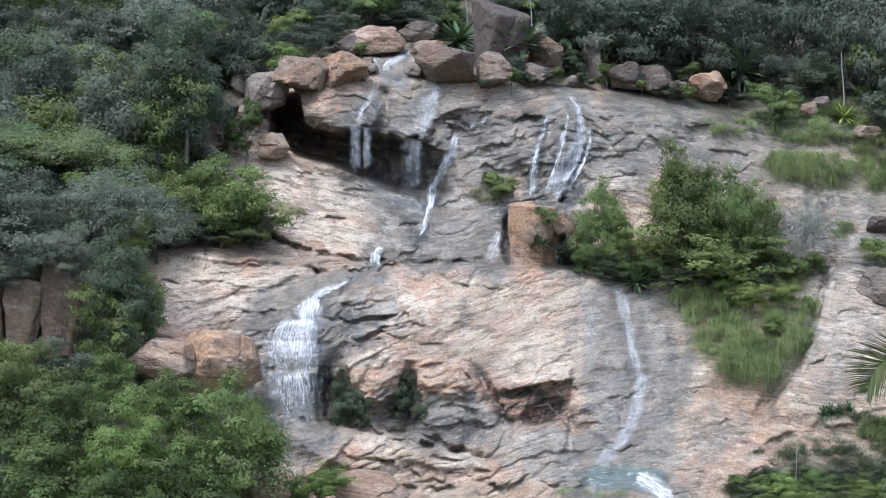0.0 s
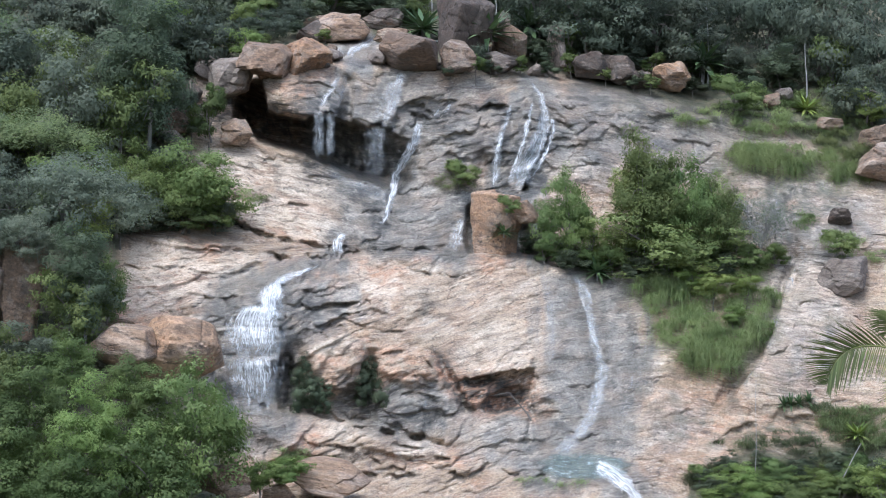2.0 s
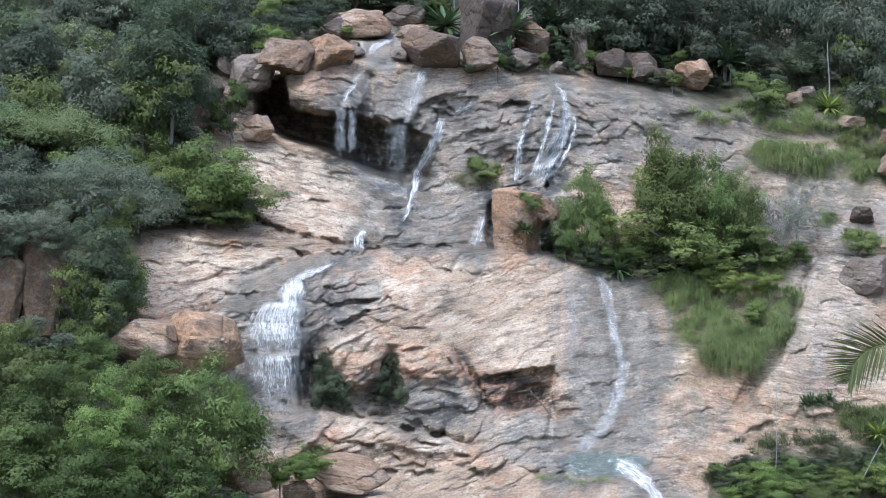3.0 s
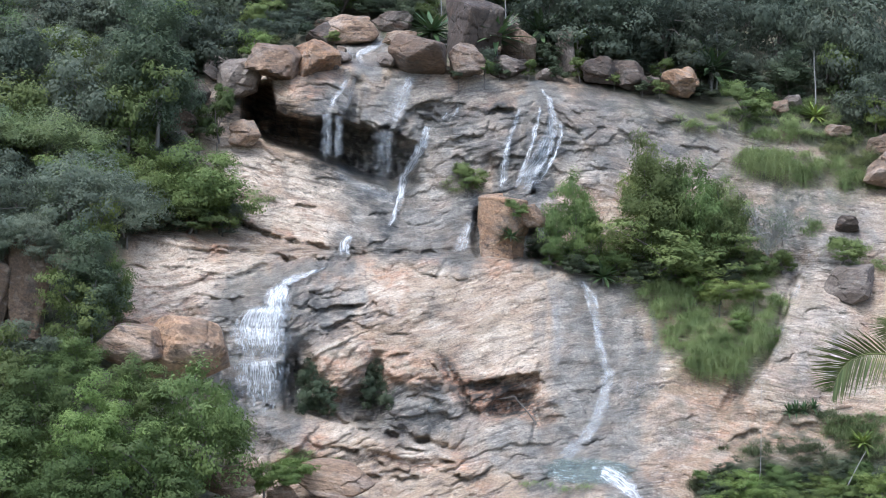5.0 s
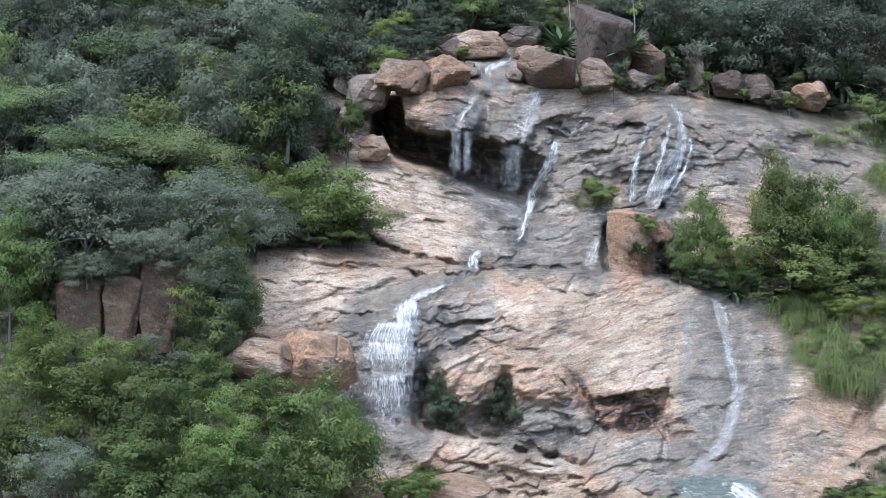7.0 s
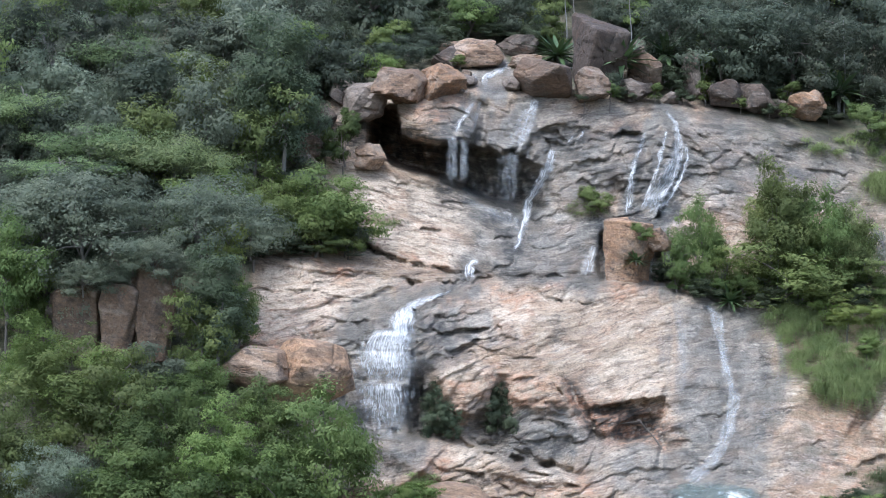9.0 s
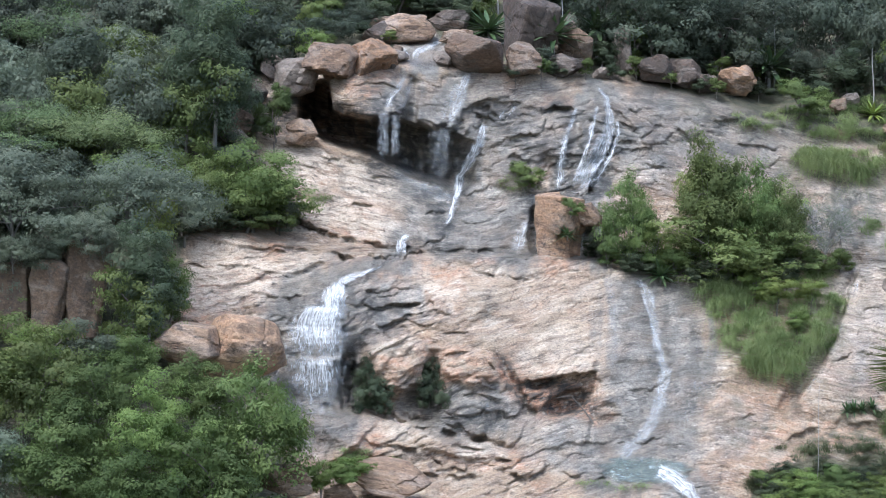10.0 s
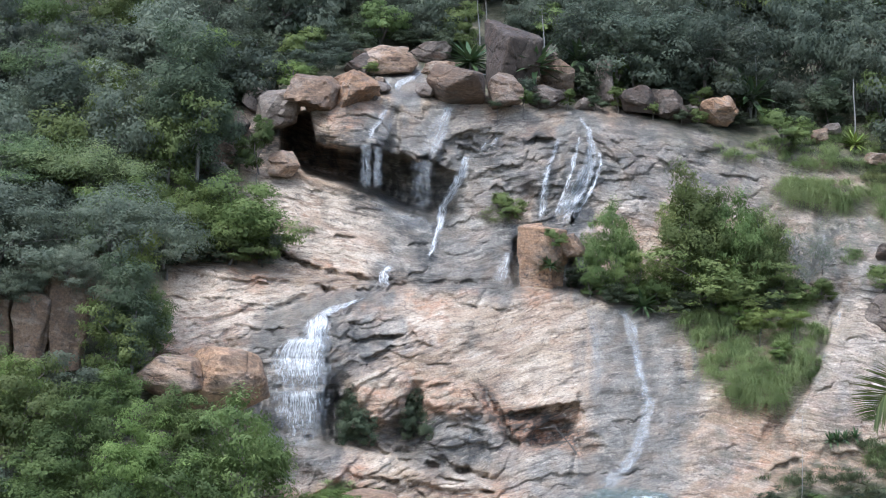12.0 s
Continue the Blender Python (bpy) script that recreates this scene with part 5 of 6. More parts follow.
def stand(proto, a, b, w, h, nearer=0.0, label="", group="", turn=None, rooted=True):
    """Stand a plant with its foot at a mark, w marks wide and h high; rooted: its stem goes down to the rock face, not to a boulder."""
    y = float(depth(a, b)) - nearer
    k = y / SHEET
    z = (sum(ord(c) for c in label) + int(a * 7 + b * 13)) % 360 if turn is None else turn
    sw, sh = w * k / proto["_w"], h * k / proto["_h"]
    m = Matrix.Translation(site(a, b, y)) @ pose(0, 0, 0, 0, 0, z)
    if proto.name not in USED:
        USED.add(proto.name)
        ob = proto
        ob.matrix_basis = m @ Matrix.Diagonal((sw, sw, sh, 1))
    else:
        proto_scale = Matrix.Diagonal((1 / proto.scale[0], 1 / proto.scale[1], 1 / proto.scale[2], 1))
        ob = copy_thing(proto, m @ Matrix.Diagonal((sw, sw, sh, 1)) @ proto_scale)
        for piece in list(ob.children):
            if piece.name.startswith("lower_trunk"):
                bpy.data.objects.remove(piece)
    drop = ground_below(a, b, y)
    if drop > 0.15 and rooted:
        v, f = tube([(0.02 * math.sin(3 * q), 0.02 * math.cos(2 * q), -drop / sh * q) for q in np.linspace(-0.05, 1.1, 6)], proto["_w"] * 0.012 * np.linspace(1, 1.6, 6), 7)
        part("lower_trunk", mesh_of("lower_trunk", v, f, BARK, True), ob)
    return tagged(ob, label, "", group)


DARK = plant("tree", 1, "round", 5.0, 4.6, 148, 5600, 0.185, LEAF_DARK, BARK, "dark green broadleaf tree in the wood", "tree", 0.1)
DARK2 = plant("tree", 2, "round", 4.6, 5.2, 162, 6000, 0.17, LEAF_DARK, BARK, "dense dark green tree in the wood", "tree", 0.15)
DULL = plant("tree", 14, "round", 5.0, 4.6, 162, 6600, 0.155, LEAF_GREY, BARK, "dull grey-green tree in the wood", "tree", 0.15)
LUSH = plant("tree", 13, "round", 5.0, 4.6, 148, 6600, 0.165, LEAF_MID, BARK, "green broadleaf tree in the wood", "tree", 0.1)
MID = plant("tree", 3, "round", 5.0, 4.4, 202, 16000, 0.12, LEAF_MID, BARK, "green broadleaf tree with a rounded crown", "tree", 0.15)
MID2 = plant("tree", 4, "column", 3.6, 6.0, 175, 15000, 0.115, LEAF_MID, BARK, "tall narrow green tree", "tree", 0.8)
OLIVE = plant("tree", 16, "column", 3.6, 6.0, 170, 15000, 0.115, LEAF_OLIVE, PALE_BARK, "tall dark olive-green tree", "tree", 0.8)
BRIGHT = plant("tree", 5, "round", 4.2, 4.0, 175, 16000, 0.105, LEAF_BRIGHT, BARK, "bright green leafy tree", "tree", 0.15)
GREYT = plant("tree", 6, "round", 6.0, 4.6, 216, 16000, 0.12, LEAF_GREY, PALE_BARK, "grey-green tree with pale bare limbs", "tree", 0.8, 12, girth=0.012)
FERN = plant("tree", 7, "flat", 6.0, 4.2, 229, 18000, 0.10, LEAF_FERN, PALE_BARK, "feathery light green tree with a flat crown", "tree", 0.6, 8, 0.4, 1.3, girth=0.01)
CONE = plant("tree", 8, "cone", 4.2, 6.4, 175, 15000, 0.115, LEAF_MID, BARK, "pointed green tree on the rock", "tree", 0.15)
OPEN = plant("tree", 15, "round", 4.6, 4.4, 148, 11000, 0.115, LEAF_BRIGHT, PALE_BARK, "light green open-crowned tree", "tree", 0.6, 14, girth=0.02)
SHRUB = plant("shrub", 9, "round", 2.2, 1.7, 72, 5000, 0.085, LEAF_MID, BARK, "small green shrub on the rock", "shrub", 0.1, 6)
SHRUB_B = plant("shrub", 10, "round", 2.4, 1.8, 72, 5600, 0.085, LEAF_BRIGHT, BARK, "small bright green shrub", "shrub", 0.1, 6)
SHRUB_D = plant("shrub", 11, "column", 1.7, 2.8, 108, 6400, 0.08, LEAF_OLIVE, BARK, "dark green shrub growing from a crack in the rock", "shrub", 0.0, 4, girth=0.006)
BARE = plant("shrub", 12, "round", 2.8, 2.6, 120, 1800, 0.06, LEAF_GREY, TWIG, "bare grey twiggy shrub", "shrub", 0.1, 140, girth=0.007)

rng = np.random.default_rng(77)
WOOD = "trees of the wooded slope"
# the wooded slope beside the falls, row behind row
for row, (b, a0, a1, step, size) in enumerate(((-60, -240, 1640, 125, 200), (30, -240, 470, 100, 180), (110, -230, 420, 104, 170), (195, -220, 350, 104, 165),
                                              (290, -220, 330, 106, 170), (390, -220, 330, 100, 165), (490, -220, 20, 90, 160), (560, -220, 0, 90, 140))):
    for a in np.arange(a0, a1, step):
        proto = (DARK, DULL, LUSH, DARK2, DULL, LUSH)[rng.integers(0, 6)]
        w = size * rng.uniform(0.8, 1.2)
        stand(proto, a + rng.uniform(-22, 22), b + 40 + rng.uniform(-18, 18), w, w * rng.uniform(0.75, 1.05), rng.uniform(0, 1.0), "", WOOD)
for row, (b, a0, a1) in enumerate(((40, -240, 440), (130, -240, 400), (210, -240, 350), (300, -240, 330), (400, -240, 300), (20, 980, 1640), (-40, 400, 1640))):
    for a in np.arange(a0, a1, 84):
        w = rng.uniform(100, 150)
        stand((DARK2, DULL, DARK)[rng.integers(0, 3)], a + rng.uniform(-26, 26), b + rng.uniform(-20, 30), w, w * rng.uniform(0.55, 0.8), rng.uniform(-0.5, 0.3), "low dark green tree of the understorey", WOOD)
# along the top of the falls
for a, b, w, h in ((470, 40, 120, 110), (560, 22, 130, 120), (660, 20, 140, 110), (760, 36, 120, 130), (960, 30, 150, 150), (1040, 60, 140, 160), (1110, 100, 150, 150),
                   (1190, 100, 150, 170), (1270, 90, 150, 170), (1350, 110, 150, 170), (1430, 130, 150, 170), (1520, 160, 160, 190), (1610, 190, 170, 190), (1160, 40, 170, 140), (1420, 50, 190, 150), (1560, 70, 180, 150)):
    stand((DARK, DARK2)[int(a) % 2], a, b, w, h, 0.2, "dark green tree at the top of the falls", WOOD)
for a, b, w, h in ((1010, 104, 150, 150), (1090, 112, 170, 150), (1150, 116, 180, 160), (1215, 124, 170, 160), (1280, 130, 150, 150)):
    stand((DARK2, DARK)[int(a) % 2], a, b, w, h, 1.9, "dark green tree overhanging the boulders", WOOD)
UNDERGROWTH = []
UNDERGROWTH += [(OLIVE, 330, 290, 190, 300, 2.4, "tall open tree with a slender pale trunk"), (FERN, 140, 318, 270, 150, 4.6, ""), (FERN, -10, 300, 260, 150, 4.4, ""), (FERN, -140, 240, 240, 160, 4.0, ""), (FERN, 60, 140, 240, 140, 3.6, ""), (FERN, -110, 110, 260, 150, 3.2, ""), (FERN, -60, 330, 250, 100, 5.0, ""), (GREYT, -20, 498, 330, 220, 5.0, ""), (GREYT, 190, 488, 250, 210, 4.6, ""), (GREYT, -90, 470, 260, 180, 5.6, ""), (BARE, -88, 130, 120, 120, 5.0, "bare pale branching tree in the wood"), (DULL, 220, 150, 150, 130, 3.4, ""), (LUSH, 180, 190, 130, 120, 3.4, "yellowish green tree in the wood"), (OPEN, 330, 110, 170, 120, 3.0, "light olive-green tree in the wood"), (DULL, 260, 90, 140, 110, 3.2, ""), (MID, 400, 430, 210, 160, 0.5, "green leafy tree beside the pale slab"), (BRIGHT, 442, 428, 100, 114, 0.5, "bright green leafy tree beside the pale slab"), (MID, 300, 432, 170, 156, 0.6, "")]
UNDERGROWTH += [(OPEN, 225, 470, 110, 120, 5.6, "yellow-green leafy tree at the wood's edge"), (OLIVE, 222, 628, 150, 220, 3.6, "leafy dark green tree at the edge of the rock"), (LUSH, 185, 650, 150, 150, 3.0, ""), (MID, 258, 600, 90, 130, 3.4, ""), (MID, -160, 560, 170, 200, 5.0, "")]
for proto, a, b, w, h, nearer, label in UNDERGROWTH:
    stand(proto, a, b, w, h, nearer * 0.6, label, WOOD)
for a, b, w, h in PILLAR_TOPS:
    stand((GREYT, DULL)[a % 4 // 2], a, b, w, h, float(depth(a, b)) - float(depth(a, 612)) + 2.0, "grey-green bush on top of the granite pillars", WOOD, rooted=False)
# in front, at the foot of the rock
NEAR = "trees at the foot of the rock"
for proto, a, b, w, h, nearer in ((MID, 405, 905, 250, 250, 5.0), (BRIGHT, 225, 890, 190, 200, 6.5), (MID, 120, 840, 200, 190, 5.0), (LUSH, 40, 800, 210, 200, 5.0), (MID2, -70, 800, 200, 230, 5.0),
                                  (MID, 300, 780, 160, 130, 4.0), (BRIGHT, 0, 760, 170, 150, 5.6), (BRIGHT, -110, 700, 150, 150, 5.5), (MID, 60, 930, 230, 170, 7.0), (GREYT, -60, 940, 200, 170, 7.2), (LUSH, 330, 960, 200, 170, 6.4),
                                  (MID, 190, 980, 210, 170, 7.5), (MID, -170, 900, 200, 220, 6.5), (MID, 190, 720, 130, 110, 3.6), (DARK, 120, 700, 180, 110, 3.2), (LUSH, 0, 690, 160, 100, 3.2), (LUSH, 350, 1000, 160, 140, 6.0)):
    stand(proto, a, b, w, h, nearer * 0.4, "", NEAR)
stand(SHRUB_B, 575, 882, 120, 66, 3.0, "bright green shrub below the apron of rock", NEAR)
stand(SHRUB_B, 530, 900, 110, 80, 3.4, "bright green shrub below the apron of rock", NEAR)
# on the rock
for proto, a, b, w, h, nearer, label in (
        (CONE, 1204, 490, 170, 276, 1.0, "pointed green tree on a ledge of the rock"), (MID, 1066, 484, 116, 174, 1.0, "green bushy tree hanging over the wet ledge"), (OPEN, 1112, 492, 104, 106, 1.2, "light green leafy bush beside the pointed tree"),
        (MID, 1286, 486, 150, 196, 1.2, "green bushy tree on a ledge of the rock"), (LUSH, 1210, 512, 240, 120, 1.3, "dense green undergrowth on a ledge of the rock"), (CONE, 1246, 494, 150, 230, 0.9, "leafy green tree on a ledge of the rock"),
        (BRIGHT, 1190, 400, 90, 120, 2.0, "yellow-green leafy bush on a ledge of the rock"), (BRIGHT, 1340, 440, 90, 120, 1.1, "yellow-green leafy bush beside the bare shrub"), (MID, 1334, 494, 120, 170, 1.0, "green bushy tree beside the bare shrub"), (LUSH, 1320, 505, 170, 90, 1.0, "dense undergrowth on a ledge of the rock")):
    stand(proto, a, b, w, h, 0.12, label)
for i, (a, b, w, h) in enumerate(((1030, 488, 70, 50), (1075, 496, 80, 56), (1110, 500, 70, 44), (1150, 506, 90, 60), (1200, 512, 100, 62), (1250, 514, 100, 60), (1300, 506, 100, 60), (1350, 504, 100, 64), (1400, 500, 90, 60), (1440, 490, 70, 50), (1010, 470, 60, 60))):
    stand((SHRUB, SHRUB_D, SHRUB)[i % 3], a, b, w, h, 0.1, "green undergrowth below the trees on the ledge", "undergrowth")
stand(BARE, 1414, 480, 120, 130, 0.3)
stand(BARE, 1398, 446, 110, 110, 0.3)
stand(BARE, 1440, 430, 80, 80, 0.2)
stand(SHRUB_D, 622, 756, 84, 108, 0.15)
stand(SHRUB_D, 614, 706, 66, 70, 0.12)
stand(SHRUB_D, 724, 744, 70, 104, 0.15)
stand(SHRUB_D, 716, 700, 52, 62, 0.12)
SPARE = []
SPARE += [(430, 90, 90, 80), (520, 78, 80, 60), (560, 66, 80, 50), (770, 60, 80, 60), (800, 40, 90, 70), (905, 40, 90, 60), (1010, 86, 70, 60), (1070, 96, 80, 60), (1135, 108, 90, 60), (1210, 118, 90, 60), (1290, 150, 90, 60), (1355, 160, 100, 70), (1440, 170, 110, 80), (1540, 180, 110, 90), (1600, 230, 120, 90), (395, 150, 80, 70), (370, 215, 60, 50), (350, 330, 90, 60), (600, 50, 100, 70), (655, 40, 110, 70), (705, 34, 100, 70), (1040, 90, 90, 70)]
SPARE += [(960, 40, 100, 70), (530, 96, 90, 50), (330, 430, 120, 60), (395, 434, 120, 56), (448, 430, 80, 56), (285, 436, 80, 56)]
for i, (a, b, w, h) in enumerate(SPARE):
    stand((SHRUB_D, SHRUB, DARK)[i % 3], a, b + 6, w * 1.2, h * 1.35, 0.15, "dark green undergrowth among the boulders", "undergrowth")
for i, (a, b, w, h) in enumerate(((1014, 128, 74, 64), (994, 96, 80, 70), (1072, 124, 60, 74), (1090, 112, 80, 60), (910, 134, 46, 40), (930, 96, 50, 50), (1130, 124, 70, 50), (1180, 134, 70, 46), (1222, 150, 60, 44), (700, 44, 90, 40), (590, 70, 70, 40), (800, 66, 60, 50), (1150, 96, 100, 80), (1220, 100, 100, 80),
                                 (452, 120, 60, 50), (512, 98, 70, 44), (398, 226, 50, 50))):
    stand((SHRUB_D, DARK2, SHRUB)[i % 3], a, b, w, h, 1.3, "dark green undergrowth hanging between the boulders", "undergrowth")
for i, (a, b, w, h) in enumerate(((860, 152, 44, 32), (906, 150, 50, 40), (932, 148, 40, 34), (984, 150, 44, 36), (1032, 150, 46, 34), (1074, 152, 60, 44), (1090, 146, 40, 40), (1136, 162, 40, 28), (1186, 170, 44, 30), (1216, 178, 44, 34), (1290, 178, 60, 40), (640, 96, 40, 26), (590, 84, 50, 34), (520, 112, 50, 40), (760, 96, 30, 20), (444, 206, 50, 40), (404, 262, 60, 40))):
    stand((SHRUB_D, SHRUB)[i % 2], a, b, w, h, 0.7, "small dark green plant between the boulders", "undergrowth")
stand(SHRUB_B, 494, 132, 104, 76, 1.2, "bright green shrub above the boulders", rooted=False)
stand(SHRUB, 436, 278, 84, 104, 0.8, "green shrub between the boulders")
stand(SHRUB_B, 1330, 546, 90, 60, 0.9, "bright leafy shrub in the grass")
stand(SHRUB_B, 1390, 540, 70, 50, 0.9, "bright leafy shrub in the grass")
stand(SHRUB_B, 1366, 590, 60, 44, 0.9, "bright leafy shrub in the grass")
stand(SHRUB_B, 1290, 530, 66, 46, 0.7, "bright leafy shrub in the grass")
stand(SHRUB, 964, 402, 50, 42, 3.3, "green shrub on the granite block", rooted=False)
stand(SHRUB, 1365, 220, 120, 84, 0.4, "pale green shrub on the grassy bank")
stand(SHRUB_B, 1602, 232, 96, 84, 0.6, "bright green shrub on the grassy bank")
stand(SHRUB, 1550, 470, 90, 56, 0.5, "green shrub beside the gully")
stand(SHRUB, 880, 355, 80, 60, 0.2, "thin green shrub beside the falls")
for proto, a, b, w, h, label in ((MID, 1450, 895, 110, 62, "green shrub on the lower bank"), (OPEN, 1530, 905, 110, 60, "light green shrub on the lower bank"), (BRIGHT, 1385, 925, 140, 84, "bright green shrub on the lower bank"),
                                 (MID, 1500, 925, 120, 70, "green shrub on the lower bank"), (DARK, 1660, 880, 120, 90, "dark green shrub on the lower bank"), (OPEN, 1640, 930, 150, 120, "light green shrub on the lower bank")):
    stand(proto, a, b, w, h, 0.4, label)



for i, (a, b, w, h) in enumerate(((1310, 874, 60, 40), (1352, 852, 56, 44), (1386, 874, 76, 50), (1424, 850, 60, 40), (1448, 880, 84, 60), (1490, 858, 70, 46), (1520, 884, 84, 60), (1556, 850, 70, 56), (1590, 880, 90, 70), (1340, 900, 90, 60), (1410, 912, 90, 66), (1480, 916, 90, 66), (1560, 920, 90, 66))):
    stand((SHRUB, SHRUB_D, SHRUB_B, SHRUB_D)[i % 4], a, b, w, h, 0.5, "leafy shrub among the grass of the lower bank", "undergrowth")

# ---- grass, agaves and the palm ----
def blades(rng, roots, ups, count, length, width, droop, spread):
    """Bent strips that rise from each root and hang over."""
    n = len(roots) * count
    root = np.repeat(roots, count, axis=0) + rng.normal(size=(n, 3)) * np.array([0.13, 0.13, 0.05])
    turn = rng.uniform(0, 2 * math.pi, n)
    out = np.stack([np.cos(turn), np.sin(turn), np.zeros(n)], 1)
    ln = (length * rng.uniform(0.55, 1.25, n))[:, None]
    open_ = (spread * rng.uniform(0.2, 1.0, n))[:, None]
    side = np.stack([-out[:, 1], out[:, 0], np.zeros(n)], 1)
    hang = (droop * rng.uniform(0.45, 1.5, n))[:, None]
    ln = ln * np.repeat(rng.uniform(0.65, 1.35, len(roots)), count)[:, None]
    rows = []
    for t in (0.0, 0.35, 0.7, 1.0):
        p = root + ln * (out * open_ * t + np.array([0, 0, 1.0]) * (ups * t - hang * t * t))
        half = side * width * (1 - 0.85 * t) * 0.5
        rows += [p - half, p + half]
    v = np.stack(rows, 1).reshape(-1, 3)
    base = (np.arange(n) * 8)[:, None]
    f = np.concatenate([base + np.array([[0, 1, 3, 2]]) + 2 * i for i in range(3)])
    return v, f


def grass(label, ovals, tufts, seed, length=0.8, count=70, droop=1.0, mat=None, swelling=0.0):
    """A bank of overhanging grass: one object, since nobody could count its blades."""
    rng = np.random.default_rng(seed)
    roots = []
    for i in range(tufts):
        ca, cb, ra, rb = ovals[i % len(ovals)]
        t, r = rng.uniform(0, 2 * math.pi), math.sqrt(rng.uniform(0, 1))
        a, b = ca + ra * r * math.cos(t), cb + rb * r * math.sin(t)
        roots.append(site(a, b, float(depth(a, b)) - rng.uniform(0.0, 0.3) - swelling * (1 - r * r)))
    v, f = blades(rng, np.array(roots), 0.85, count, length, 0.023, droop, 0.95)
    tagged(new("grass", mesh_of("grass", v, f, mat or GRASS)), label, "grass", kind="stuff")


grass("thick green grass hanging over the rock", [(1320, 560, 106, 60), (1330, 615, 84, 50), (1270, 545, 70, 40), (1290, 600, 60, 36), (1400, 530, 56, 44), (1336, 650, 52, 26), (1230, 530, 50, 24), (1395, 590, 46, 40), (1300, 640, 40, 26)], 150, 1, 1.1, 130, 1.1, swelling=0.8)
grass("long green grass overhanging the upper slab", [(1450, 292, 80, 20), (1530, 306, 70, 30), (1400, 288, 40, 14)], 54, 2, 1.15, 160, 1.1, swelling=0.6)
grass("green grass on the bank below the wood", [(1330, 222, 90, 16), (1430, 240, 60, 12), (1480, 225, 80, 18)], 56, 3, 0.7, 70, 1.1, swelling=0.4)
grass("grass on the lower bank", [(1400, 848, 90, 22), (1490, 846, 90, 30), (1330, 866, 46, 16), (1580, 850, 80, 46), (1450, 905, 120, 50)], 120, 4, 0.75, 60, 1.05, GRASS_DULL)
grass("dry grass tufts on the ledge of the lower bank", [(1440, 804, 60, 10), (1540, 800, 60, 10), (1530, 738, 26, 5), (1480, 790, 90, 14), (1380, 806, 50, 12)], 64, 9, 0.5, 40, 0.9, GRASS_DULL)
grass("tuft of grass beside the gully", [(1492, 408, 16, 14)], 10, 5, 0.6, 60)
grass("grass tufts beside the gully", [(1552, 440, 40, 14), (1600, 470, 60, 20)], 30, 6, 0.6, 50)
grass("low grass in the cracks of the apron", [(590, 828, 30, 12), (640, 842, 24, 8), (1050, 872, 60, 9)], 26, 7, 0.4, 40)
grass("moss and low grass beside the upper falls", [(900, 330, 36, 26), (850, 345, 20, 14), (520, 375, 24, 6)], 26, 8, 0.3, 40)


def agave(a, b, reach, seed, label, mat=None, leaves=44, up=0.55, nearer=0.4, rooted=True):
    """A rosette of stiff, pointed, channelled leaves on a short stem; reach in marks."""
    rng = np.random.default_rng(seed)
    y = float(depth(a, b)) - nearer
    size = reach * y / SHEET
    root = thing("agave", label, "agave", "agaves")
    root.matrix_basis = Matrix.Translation(site(a, b, y))
    for i in range(leaves):
        turn, lift = i * 2.39996 + rng.uniform(-0.2, 0.2), -0.35 + (up + 0.75) * (i / leaves) + rng.uniform(-0.12, 0.12)
        out = np.array([math.cos(turn), math.sin(turn), 0])
        side = np.array([-out[1], out[0], 0])
        ln = size * rng.uniform(0.8, 1.1)
        rows = []
        for t, wd in ((0.0, 0.05), (0.3, 0.075), (0.65, 0.055), (1.0, 0.004)):
            p = out * ln * t * math.cos(lift) + np.array([0, 0, ln * (t * math.sin(lift) - 0.16 * t * t)])
            rows += [p - side * wd * size, p - np.array([0, 0, 0.03 * size * (1 - t)]), p + side * wd * size]
        f = np.concatenate([np.array([[0, 1, 4, 3], [1, 2, 5, 4]]) + 3 * k for k in range(3)])
        part("leaf", mesh_of("leaf", np.array(rows), f, mat or AGAVE), root)
    v, f = tube([(0, 0, -max(size * 0.3, ground_below(a, b, y) + 0.05 if rooted else 0)), (0, 0, 0.05 * size)], [0.035 * size, 0.06 * size], 7)
    part("stem", mesh_of("stem", v, f, TWIG, True), root)
    return root


for a, b, reach, seed, label in ((812, 72, 52, 1, "dark green agave growing on the boulders"), (925, 80, 58, 2, "dark green agave growing beside the tall boulder"), (1003, 66, 52, 3, "dark green agave in the shade of the wood"),
                                 (1308, 128, 62, 4, "large dark green agave above the round boulder"), (520, 46, 54, 5, "dark green agave under the trees"), (1124, 500, 46, 6, "green agave on the wet ledge"), (905, 128, 34, 7, "small dark agave between the boulders"),
                                 (1560, 120, 40, 8, "dark green agave under the trees")):
    agave(a, b, reach * (1.3 if b < 140 else 1.0), seed, label, nearer=5.4 if a in (925, 1003) else 0.7 if a == 1124 else 0.4 if a == 905 else 1.8 if a == 1308 else 2.0 if b < 140 else 0.3)
agave(958, 432, 32, 9, "small green agave growing from the granite block", nearer=2.25, rooted=False)
agave(1493, 208, 42, 10, "bright yellow-green agave on the grassy bank", SISAL, nearer=0.6)
for i, (a, b) in enumerate(((1458, 734), (1470, 732), (1484, 731), (1502, 726))):
    agave(a, b, 25, 11 + 20 * i, "low green agave in a row on the pale slope", None, 30, 1.0, 0.05)
agave(1590, 785, 40, 13, "bright yellow-green agave on the lower bank", SISAL, nearer=0.5)


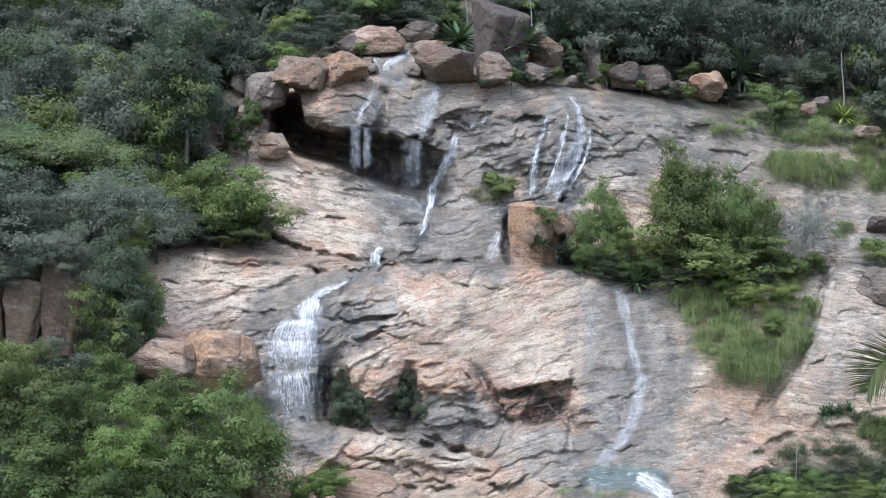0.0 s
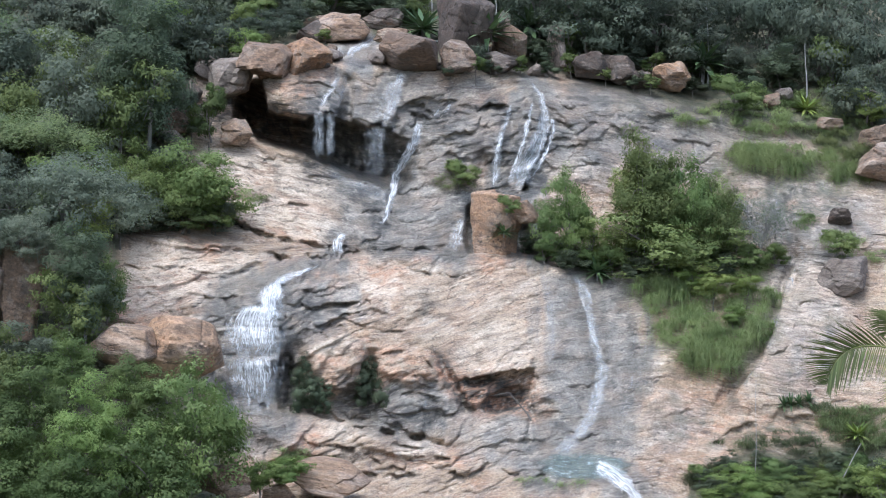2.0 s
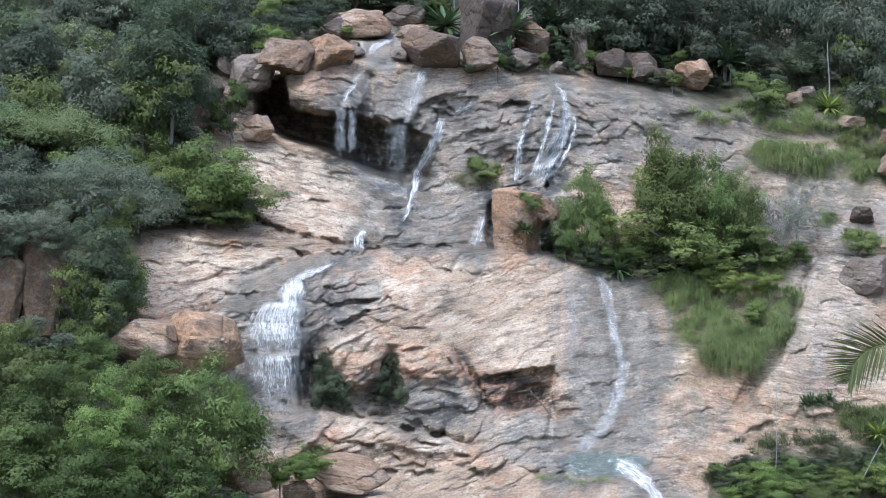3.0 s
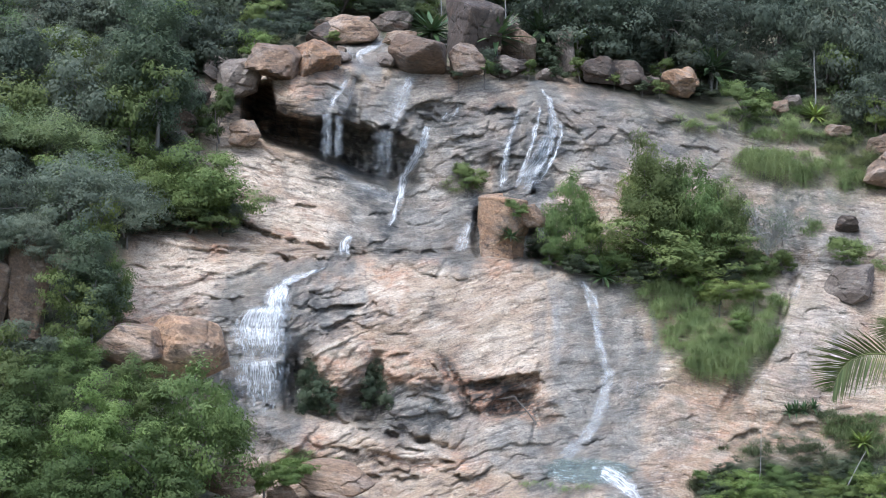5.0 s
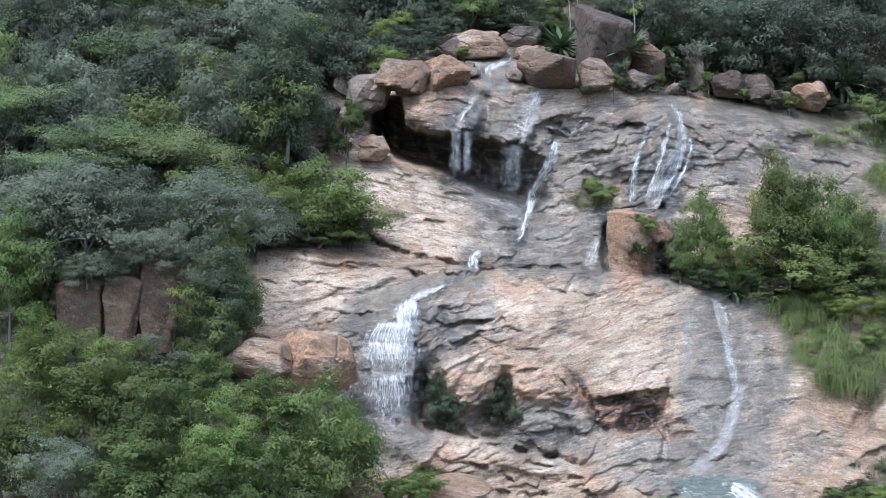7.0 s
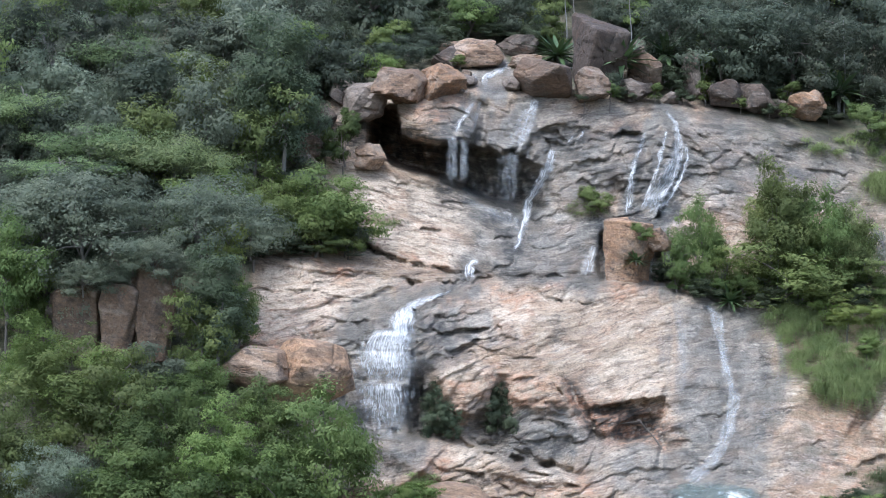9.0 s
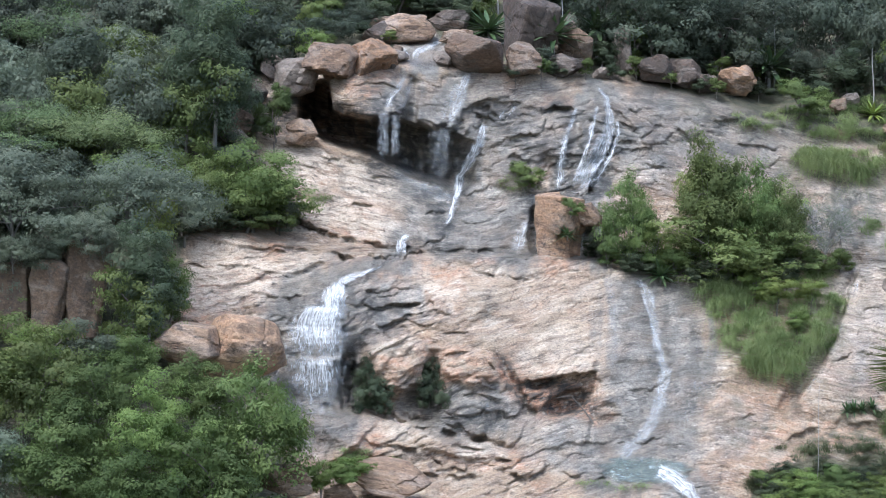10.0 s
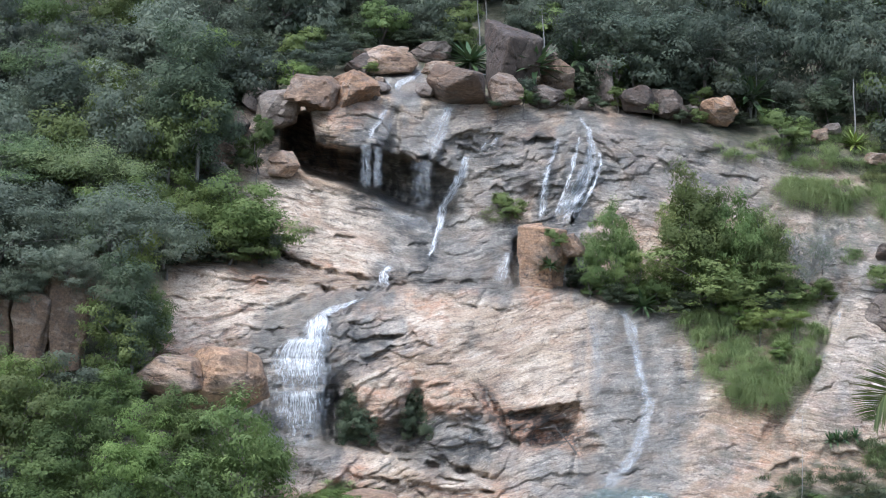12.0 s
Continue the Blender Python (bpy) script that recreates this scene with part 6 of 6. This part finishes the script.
def pole(a0, b0, a1, b1, label, thick=0.035, nearer=1.0, mat=None):
    """A thin dry stalk between two marks."""
    y0 = float(depth(a0, b0)) - nearer
    foot = 0 if "branch" in label or "lying" in label else ground_below(a0, b0, y0) * per_metre(y0)
    b0 = b0 + foot
    s = np.linspace(0, 1, 9)
    pts = site(a0 + (a1 - a0) * s + 2.0 * np.sin(s * 5), b0 + (b1 - b0) * s, y0)
    v, f = tube(pts, thick * (1 - 0.6 * s), 6)
    tagged(new("flower_stalk", mesh_of("flower_stalk", v, f, mat or TWIG, True)), label, "stalk")


pole(1317, 140, 1315, 2, "tall thin agave flower stalk", 0.05, 1.4)
pole(1302, 130, 1300, 40, "thin dry agave flower stalk", 0.03, 1.2)
pole(1492, 196, 1491, 92, "tall green agave flower stalk", 0.045, 1.0)
pole(826, 60, 824, -40, "tall thin agave flower stalk", 0.04, 1.2)
pole(838, 40, 838, -60, "tall thin agave flower stalk", 0.03, 1.2)
pole(940, 60, 938, -30, "tall thin agave flower stalk", 0.04, 1.4)
pole(796, 98, 934, 86, "fallen dry stalk lying across the boulders", 0.03, 1.6)
pole(1406, 846, 1410, 690, "thin dry stalk on the lower bank", 0.02, 1.0)
pole(1530, 872, 1598, 800, "pale leaning stalk on the lower bank", 0.04, 1.6)
pole(1206, 440, 1205, 330, "thin dry stalk beside the pointed tree", 0.02, 2.0)
pole(1010, 765, 972, 715, "dead branch caught in the hollow", 0.05, 0.7, BARK)
pole(972, 715, 935, 722, "dead branch caught in the hollow", 0.04, 0.7, BARK)


def palm(a, b, y, label):
    """A coconut-like palm in the valley: ringed trunk, and fronds of many narrow leaflets."""
    rng = np.random.default_rng(5)
    root = thing("palm_tree", label, "palm")
    top = np.array(site(a, b, y))
    root.matrix_basis = Matrix.Translation((top[0], top[1], -6.6))
    height = top[2] + 6.6
    t = np.linspace(0, 1, 40)
    bend = np.stack([0.5 * (t - 1) ** 2, 0.4 * (t - 1), t * height], 1)
    v, f = tube(bend, 0.17 - 0.06 * t + 0.012 * (np.arange(40) % 2), 10)
    part("trunk", mesh_of("trunk", v, f, PALE_BARK, True), root, "grey ringed palm trunk")
    for i in range(13):
        turn = math.pi + (0.0 if i == 0 else 1.15 + 3.98 * (i * 0.618 % 1))
        rise = 0.75 if i == 0 else rng.uniform(-0.2, 1.2)
        ln = 3.7 * (1 if i == 0 else rng.uniform(0.85, 1.1))
        out, s = np.array([math.cos(turn), math.sin(turn), 0]), np.linspace(0, 1, 30)[:, None]
        line = np.array([0, 0, height]) + out * ln * (s * math.cos(rise) * (1 - 0.12 * s)) + np.array([0, 0, ln]) * (s * math.sin(rise) - 0.62 * s ** 2.2)
        if i == 0:
            run = np.linspace(0, 1, 7)
            reach_x = np.interp(s[:, 0], run, [0, -0.72, -1.18, -1.52, -1.76, -1.92, -1.99])
            reach_z = np.interp(s[:, 0], run, [0.16, 0.34, 0.36, 0.26, 0.08, -0.16, -0.46])
            for _ in range(6):
                reach_x[1:-1] = (reach_x[:-2] + 2 * reach_x[1:-1] + reach_x[2:]) / 4
                reach_z[1:-1] = (reach_z[:-2] + 2 * reach_z[1:-1] + reach_z[2:]) / 4
            line = np.stack([reach_x, -0.25 * s[:, 0], height + reach_z], 1)
        frond = new("frond", mesh_of("frond", *tube(line, 0.026 * (1.08 - s[:, 0]), 5), PALM, True))
        frond.parent = root
        side = np.cross(out, (0, 0, 1))
        ways = np.gradient(line, axis=0)
        ways /= np.linalg.norm(ways, axis=1, keepdims=True)
        rows, n = [], 0
        for q in np.linspace(0.12, 1.0, 60):
            at = np.array([np.interp(q, s[:, 0], line[:, c]) for c in range(3)])
            way = np.array([np.interp(q, s[:, 0], ways[:, c]) for c in range(3)])
            for sign in (-1, 1):
                reach = 0.95 * (math.sin(math.pi * (0.12 + 0.86 * q)) ** 0.6) * rng.uniform(0.85, 1.1)
                lift = np.array([0, 0, 0.55 if sign * side[1] > 0 or abs(out[0]) < 0.5 else 0.1])
                aim = sign * side * 0.75 + way * 0.75 + lift + rng.normal(size=3) * 0.06
                if i == 0:
                    steep = 1.0 - 1.25 * q if sign > 0 else -1.15 - 0.3 * q
                    reach, aim = reach * (1.1 if sign > 0 else 0.9), np.array([-math.cos(steep), -0.25, math.sin(steep)]) + rng.normal(size=3) * 0.05
                aim /= np.linalg.norm(aim)
                flat = np.cross(aim, (0.2, 1, 0.3))
                flat /= np.linalg.norm(flat)
                for u, wd in ((0, 0.011), (0.5, 0.014), (1.0, 0.002)):
                    p = at + aim * reach * u - np.array([0, 0, (0.1 if i == 0 else 0.32) * reach * u * u])
                    rows += [p - flat * wd, p + flat * wd]
                n += 1
        rows = np.array(rows).reshape(-1, 6, 3)
        f = np.array([[0, 1, 3, 2], [2, 3, 5, 4]])
        if i == 0:
            for leaf in rows:
                part("leaflet", mesh_of("leaflet", leaf, f, PALM), frond)
        else:
            f = np.concatenate([f + 6 * k for k in range(n)])
            tagged(part("foliage", mesh_of("foliage", rows.reshape(-1, 3), f, PALM), frond), kind="stuff")


palm(1694, 655, 55.0, "coconut palm with long drooping fronds in the valley")
grass("grass and low plants under the wood's edge", [(1500, 190, 90, 16), (1560, 230, 60, 30), (1440, 200, 60, 10)], 70, 21, 0.7, 70, 1.0, swelling=0.2)
grass("grass on the bank beside the wood", [(1560, 262, 60, 30), (1620, 300, 60, 40)], 50, 22, 0.8, 70, 1.0, swelling=0.3)
grass("grass on the lower bank", [(1600, 775, 60, 40), (1560, 760, 40, 20)], 50, 23, 0.8, 70, 1.0, swelling=0.2)
